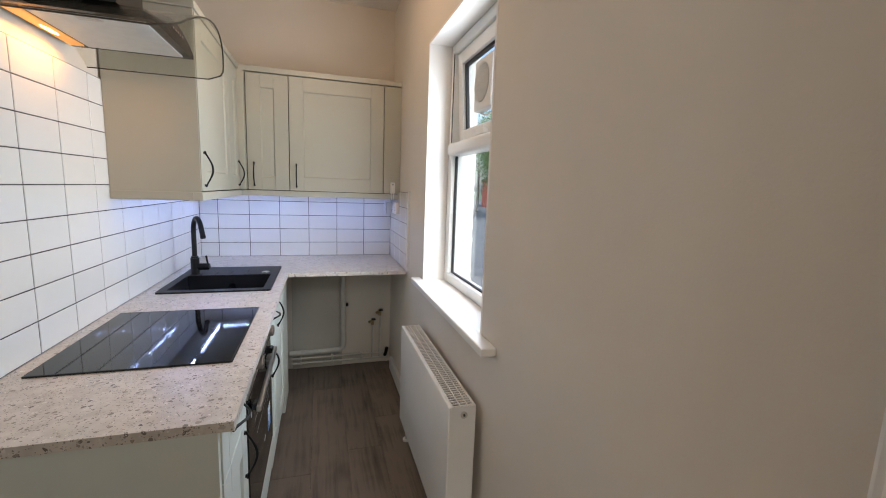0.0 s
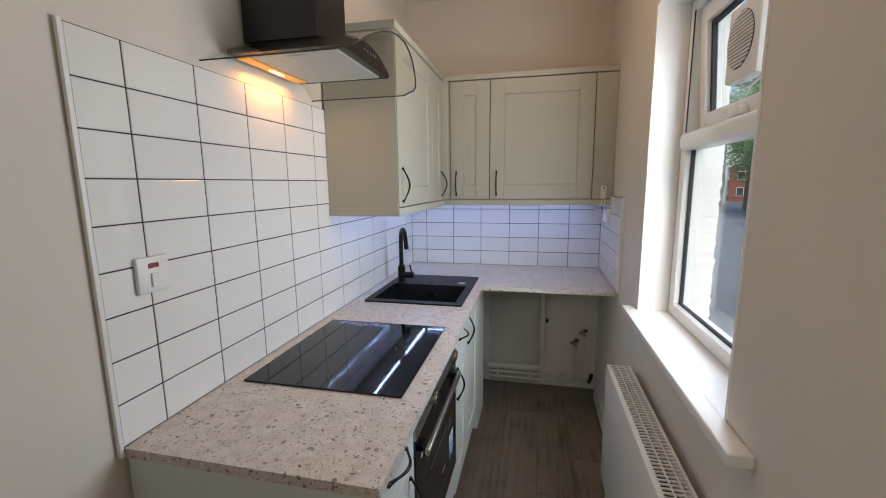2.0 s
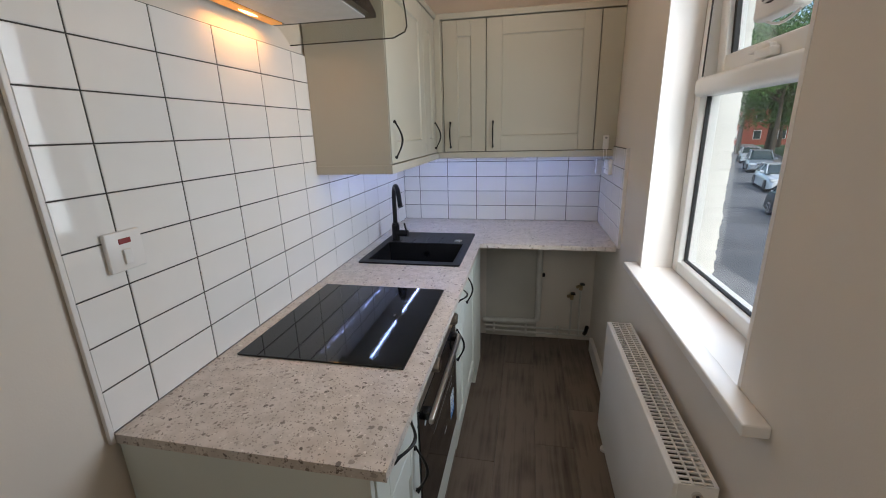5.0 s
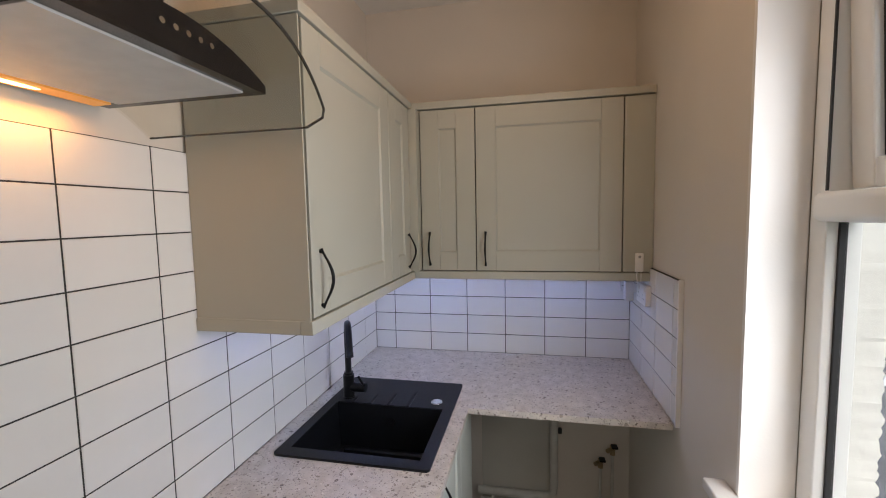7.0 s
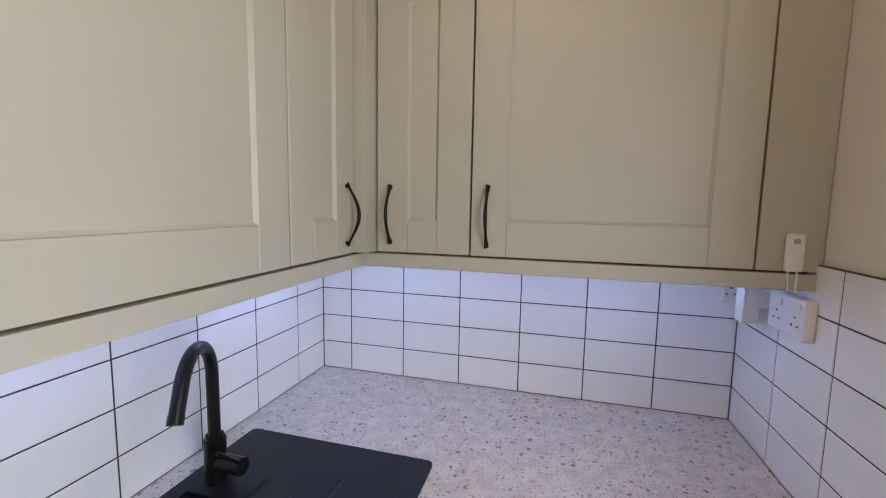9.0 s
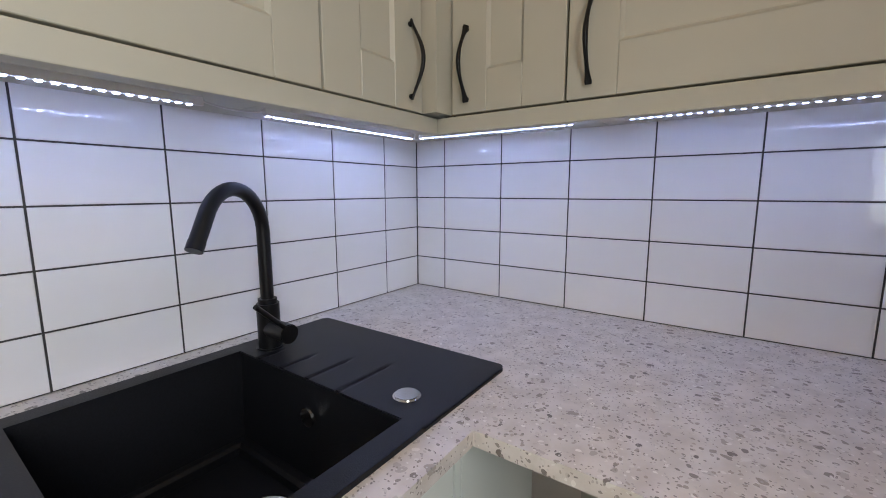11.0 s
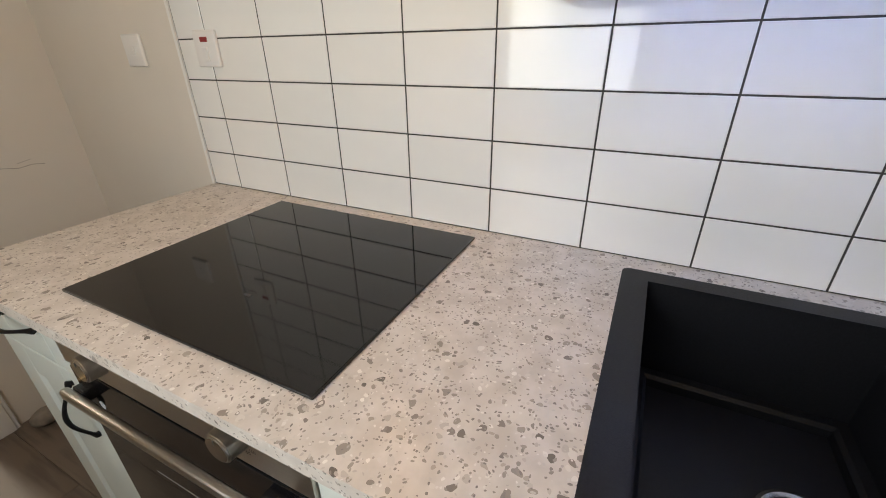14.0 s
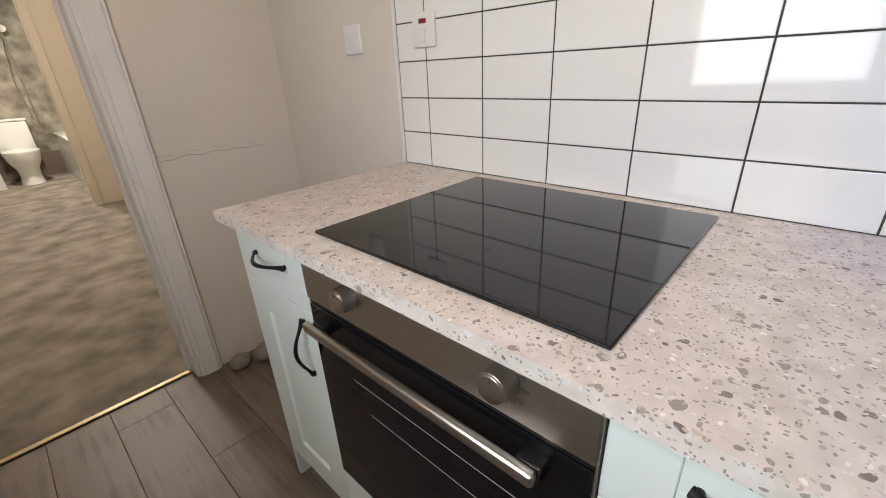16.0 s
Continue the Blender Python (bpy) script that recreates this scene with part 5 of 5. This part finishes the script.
hedge(7.0, 35.6, 8.2, 38.6, 2.8, 11)
hedge(7.0, 39.2, 8.6, 42.5, 2.9, 12)
hedge(9.3, 45.0, 22.0, 47.0, 3.4, 13)
# garden walls, gate pier, bins
pier = thing("gate_pier", "white rendered gate pier with a stone cap", "gate pier", GARDENS @ Vector((7.3, 27.6, 0)))
part("shaft", garden(box(7.0, 27.3, 0, 7.6, 27.9, 1.35, 0.02)), RENDERW, pier)
part("cap", garden(prism([(6.9, 27.2), (7.7, 27.2), (7.7, 28.0), (6.9, 28.0)], 1.35, 1.47)), KERB, pier)
for x0, y0, x1, y1, h in ((6.9, 20.2, 7.3, 27.2, 0.75), (7.6, 27.4, 18, 27.8, 0.8), (6.9, 10.0, 7.35, 18.0, 1.0)):
    w = thing("garden_wall", "low rough stone garden wall with coping", "wall", GARDENS @ Vector(((x0 + x1) / 2, (y0 + y1) / 2, 0)), group="garden walls")
    part("masonry", garden(box(x0, y0, 0, x1, y1, h, 0.02)), STONEWALL, w)
    part("coping", garden(box(x0 - 0.04, y0 - 0.03, h, x1 + 0.04, y1 + 0.03, h + 0.07, 0.015)), KERB, w)
wb_ = thing("wheelie_bin", "green wheelie bin with an orange lid", "bin", GARDENS @ Vector((8.5, 28.7, 0)))
part("body", garden(box(8.2, 28.4, 0, 8.8, 29.05, 1.0, 0.03)), BINGREEN, wb_)
part("lid", garden(box(8.16, 28.35, 1.0, 8.84, 29.1, 1.09, 0.03)), ORANGE, wb_)
rb = thing("recycling_box", "green plastic recycling box on the pavement", "box", GARDENS @ Vector((6.4, 25.6, 0.1)))
part("tub", garden(box(6.1, 25.2, 0.10, 6.65, 26.0, 0.45, 0.03)), BINGREEN, rb)
part("rim", garden(box(6.06, 25.16, 0.43, 6.69, 26.04, 0.48, 0.01)), BINGREEN, rb)
pole = thing("street_pole", "dark wooden utility pole by the hedge", "pole", GARDENS @ Vector((6.0, 36.0, 0)))
part("shaft", garden(cyl((6.0, 36.0, 0), (6.0, 36.0, 8.5), 0.09, 14, 0.07)), BARK, pole)
part("sign", garden(box(5.93, 35.84, 2.25, 6.07, 35.87, 2.55)), PLATE, pole)
fence = thing("garden_fence", "grey slatted garden fence", "fence", GARDENS @ Vector((13, 31, 0)))
for i in range(7):
    part("slat", garden(box(9.2, 31.0, 0.35 + 0.17 * i, 17.0, 31.04, 0.50 + 0.17 * i)), KERB, fence)
for i in range(5):
    part("post", garden(box(9.2 + 1.9 * i, 31.04, 0, 9.3 + 1.9 * i, 31.14, 1.65)), KERB, fence)


def house(x0, y0, x1, y1, h, label):
    t = thing("house", label, "house", GARDENS @ Vector(((x0 + x1) / 2, (y0 + y1) / 2, 0)), group="houses up the street")
    part("wall", garden(box(x0, y0, 0, x1, y1, h)), BRICK, t)
    bm = bmesh.new()
    xm = (x0 + x1) / 2
    a = [bm.verts.new(p) for p in ((x0 - 0.3, y0 - 0.3, h), (x1 + 0.3, y0 - 0.3, h), (xm, y0 - 0.3, h + 2.6), (x0 - 0.3, y1 + 0.3, h), (x1 + 0.3, y1 + 0.3, h), (xm, y1 + 0.3, h + 2.6))]
    for f in ((0, 1, 2), (5, 4, 3), (0, 2, 5, 3), (1, 4, 5, 2), (0, 3, 4, 1)):
        bm.faces.new([a[i] for i in f])
    r = part("roof", garden(bm), ROOF, t)
    part("chimney", garden(box(xm - 0.4, y0 + 1.5, h + 1.6, xm + 0.4, y0 + 2.3, h + 3.6)), BRICK, r)
    for z in (0.9, 3.7):
        for i in range(3):
            x = x0 + (x1 - x0) * (i + 0.5) / 3
            w = part("window", garden(box(x - 0.55, y0 - 0.06, z, x + 0.55, y0 + 0.02, z + 1.5, 0.01)), UPVC, t)
            part("pane", garden(box(x - 0.47, y0 - 0.07, z + 0.08, x + 0.47, y0 - 0.061, z + 1.42)), CARGLASS, w)
        for i in range(3):
            y = y0 + (y1 - y0) * (i + 0.5) / 3
            w = part("window", garden(box(x0 - 0.06, y - 0.55, z, x0 + 0.02, y + 0.55, z + 1.5, 0.01)), UPVC, t)
            part("pane", garden(box(x0 - 0.07, y - 0.47, z + 0.08, x0 - 0.061, y + 0.47, z + 1.42)), CARGLASS, w)


house(9.5, 60, 18, 69, 5.6, "red brick house with white windows up the street")
house(2.0, 84, 12, 94, 5.8, "red brick house closing the street")

# ---- wall tiles and floor planks ----
TH, TW, PITCH = 0.0988, 0.1995, 0.102


def tile_mesh(w, h):
    """A flat glazed tile, local x along, z up, its face at y = 0 looking along -y, edges eased."""
    e = 0.0014
    p = [(-w / 2, 0.007, -h / 2), (w / 2, 0.007, -h / 2), (w / 2, 0.007, h / 2), (-w / 2, 0.007, h / 2)]
    p += [(-w / 2, 0.0012, -h / 2), (w / 2, 0.0012, -h / 2), (w / 2, 0.0012, h / 2), (-w / 2, 0.0012, h / 2)]
    p += [(-w / 2 + e, 0, -h / 2 + e), (w / 2 - e, 0, -h / 2 + e), (w / 2 - e, 0, h / 2 - e), (-w / 2 + e, 0, h / 2 - e)]
    f = [(8, 9, 10, 11)]
    for a in (0, 4):
        for k in range(4):
            f.append((a + k, a + (k + 1) % 4, a + 4 + (k + 1) % 4, a + 4 + k))
    me = bpy.data.meshes.new("tile")
    me.from_pydata(p, [], f)
    me.materials.append(TILE)
    return me


TILES = {}
trng = random.Random(3)


def tiled(name, label, turn, spans, rows, place, parent_box):
    """Tiles on a grouted bed. spans: (start, end) along the wall; place(s, z): where a tile's middle is."""
    bed = tagged(part(name, parent_box, GROUT, None), label, "tiles", kind="structure")
    for s0, s1 in spans:
        w = round(s1 - s0 - 0.0034, 4)
        for r in rows(s0):
            if w not in TILES:
                TILES[w] = tile_mesh(w, TH)
            ob = new("tile", TILES[w])
            ob.parent = bed
            x, y = place((s0 + s1) / 2)
            ob.matrix_world = Matrix.Translation((x, y, ZC + PITCH * (r + 0.5))) @ Matrix.Rotation(radians(turn + trng.uniform(-0.12, 0.12)), 4, "Z") @ Matrix.Rotation(radians(trng.uniform(-0.12, 0.12)), 4, "X")
    return bed


cuts = [0.962] + [3.10 - 0.202 * k for k in range(10, -1, -1)] + [BY]
bm = box(LX - 0.0079, 0.9615, ZC, LX - 0.0016, 1.9875, ZC + 9 * PITCH)
box(LX - 0.0079, 1.9875, ZC, LX - 0.0016, BY + 0.004, ZC + 5 * PITCH, bm=bm)
tiled("tiles_west", "white glazed rectangular wall tiles in straight rows", 90, list(zip(cuts, cuts[1:])), lambda s: range(9) if s < 1.95 else range(5), lambda s: (LX, s), bm)
cuts = [LX, -0.664] + [-0.664 + 0.2055 * k for k in range(1, 6)] + [RX]
tiled("tiles_north", "white glazed rectangular wall tiles under the cabinets", 0, list(zip(cuts, cuts[1:])), lambda s: range(5), lambda s: (s, BY), box(LX, BY + 0.0016, ZC, RX, BY + 0.0079, ZC + 5 * PITCH))
cuts = [2.581, 2.636, 2.838, 3.040, BY]
tiled("tiles_east", "white glazed rectangular wall tiles beside the window", -90, list(zip(cuts, cuts[1:])), lambda s: range(5), lambda s: (RX, s), box(RX + 0.0016, 2.5805, ZC, WX0 - 0.0003, BY + 0.004, ZC + 5 * PITCH))

prng = random.Random(8)
PW, PL = 0.192, 1.29
PLANKS = {}
x = LX - 0.008
col = 0
while x < RX:
    x1 = min(x + PW, WX0)
    y = 0.152 - (0.46, 1.02, 0.20, 0.75, 1.15, 0.60, 0.30, 0.9)[col % 8]
    while y < 3.26:
        a, b = max(y, 0.152), min(y + PL, 3.264)
        if b - a > 0.02:
            bm = box(-(x1 - x) / 2 + 0.0006, -(b - a) / 2 + 0.0006, -0.012, (x1 - x) / 2 - 0.0006, (b - a) / 2 - 0.0006, 0.0, 0.0009, 1)
            ob = new("plank", finish(bm, "plank", FLOORWOOD, False))
            ob.parent = floor
            ob.matrix_world = Matrix.Translation(((x + x1) / 2, (a + b) / 2, 0.0))
        y += PL
    x = x1
    col += 1
    if x >= WX0 - 0.001:
        break
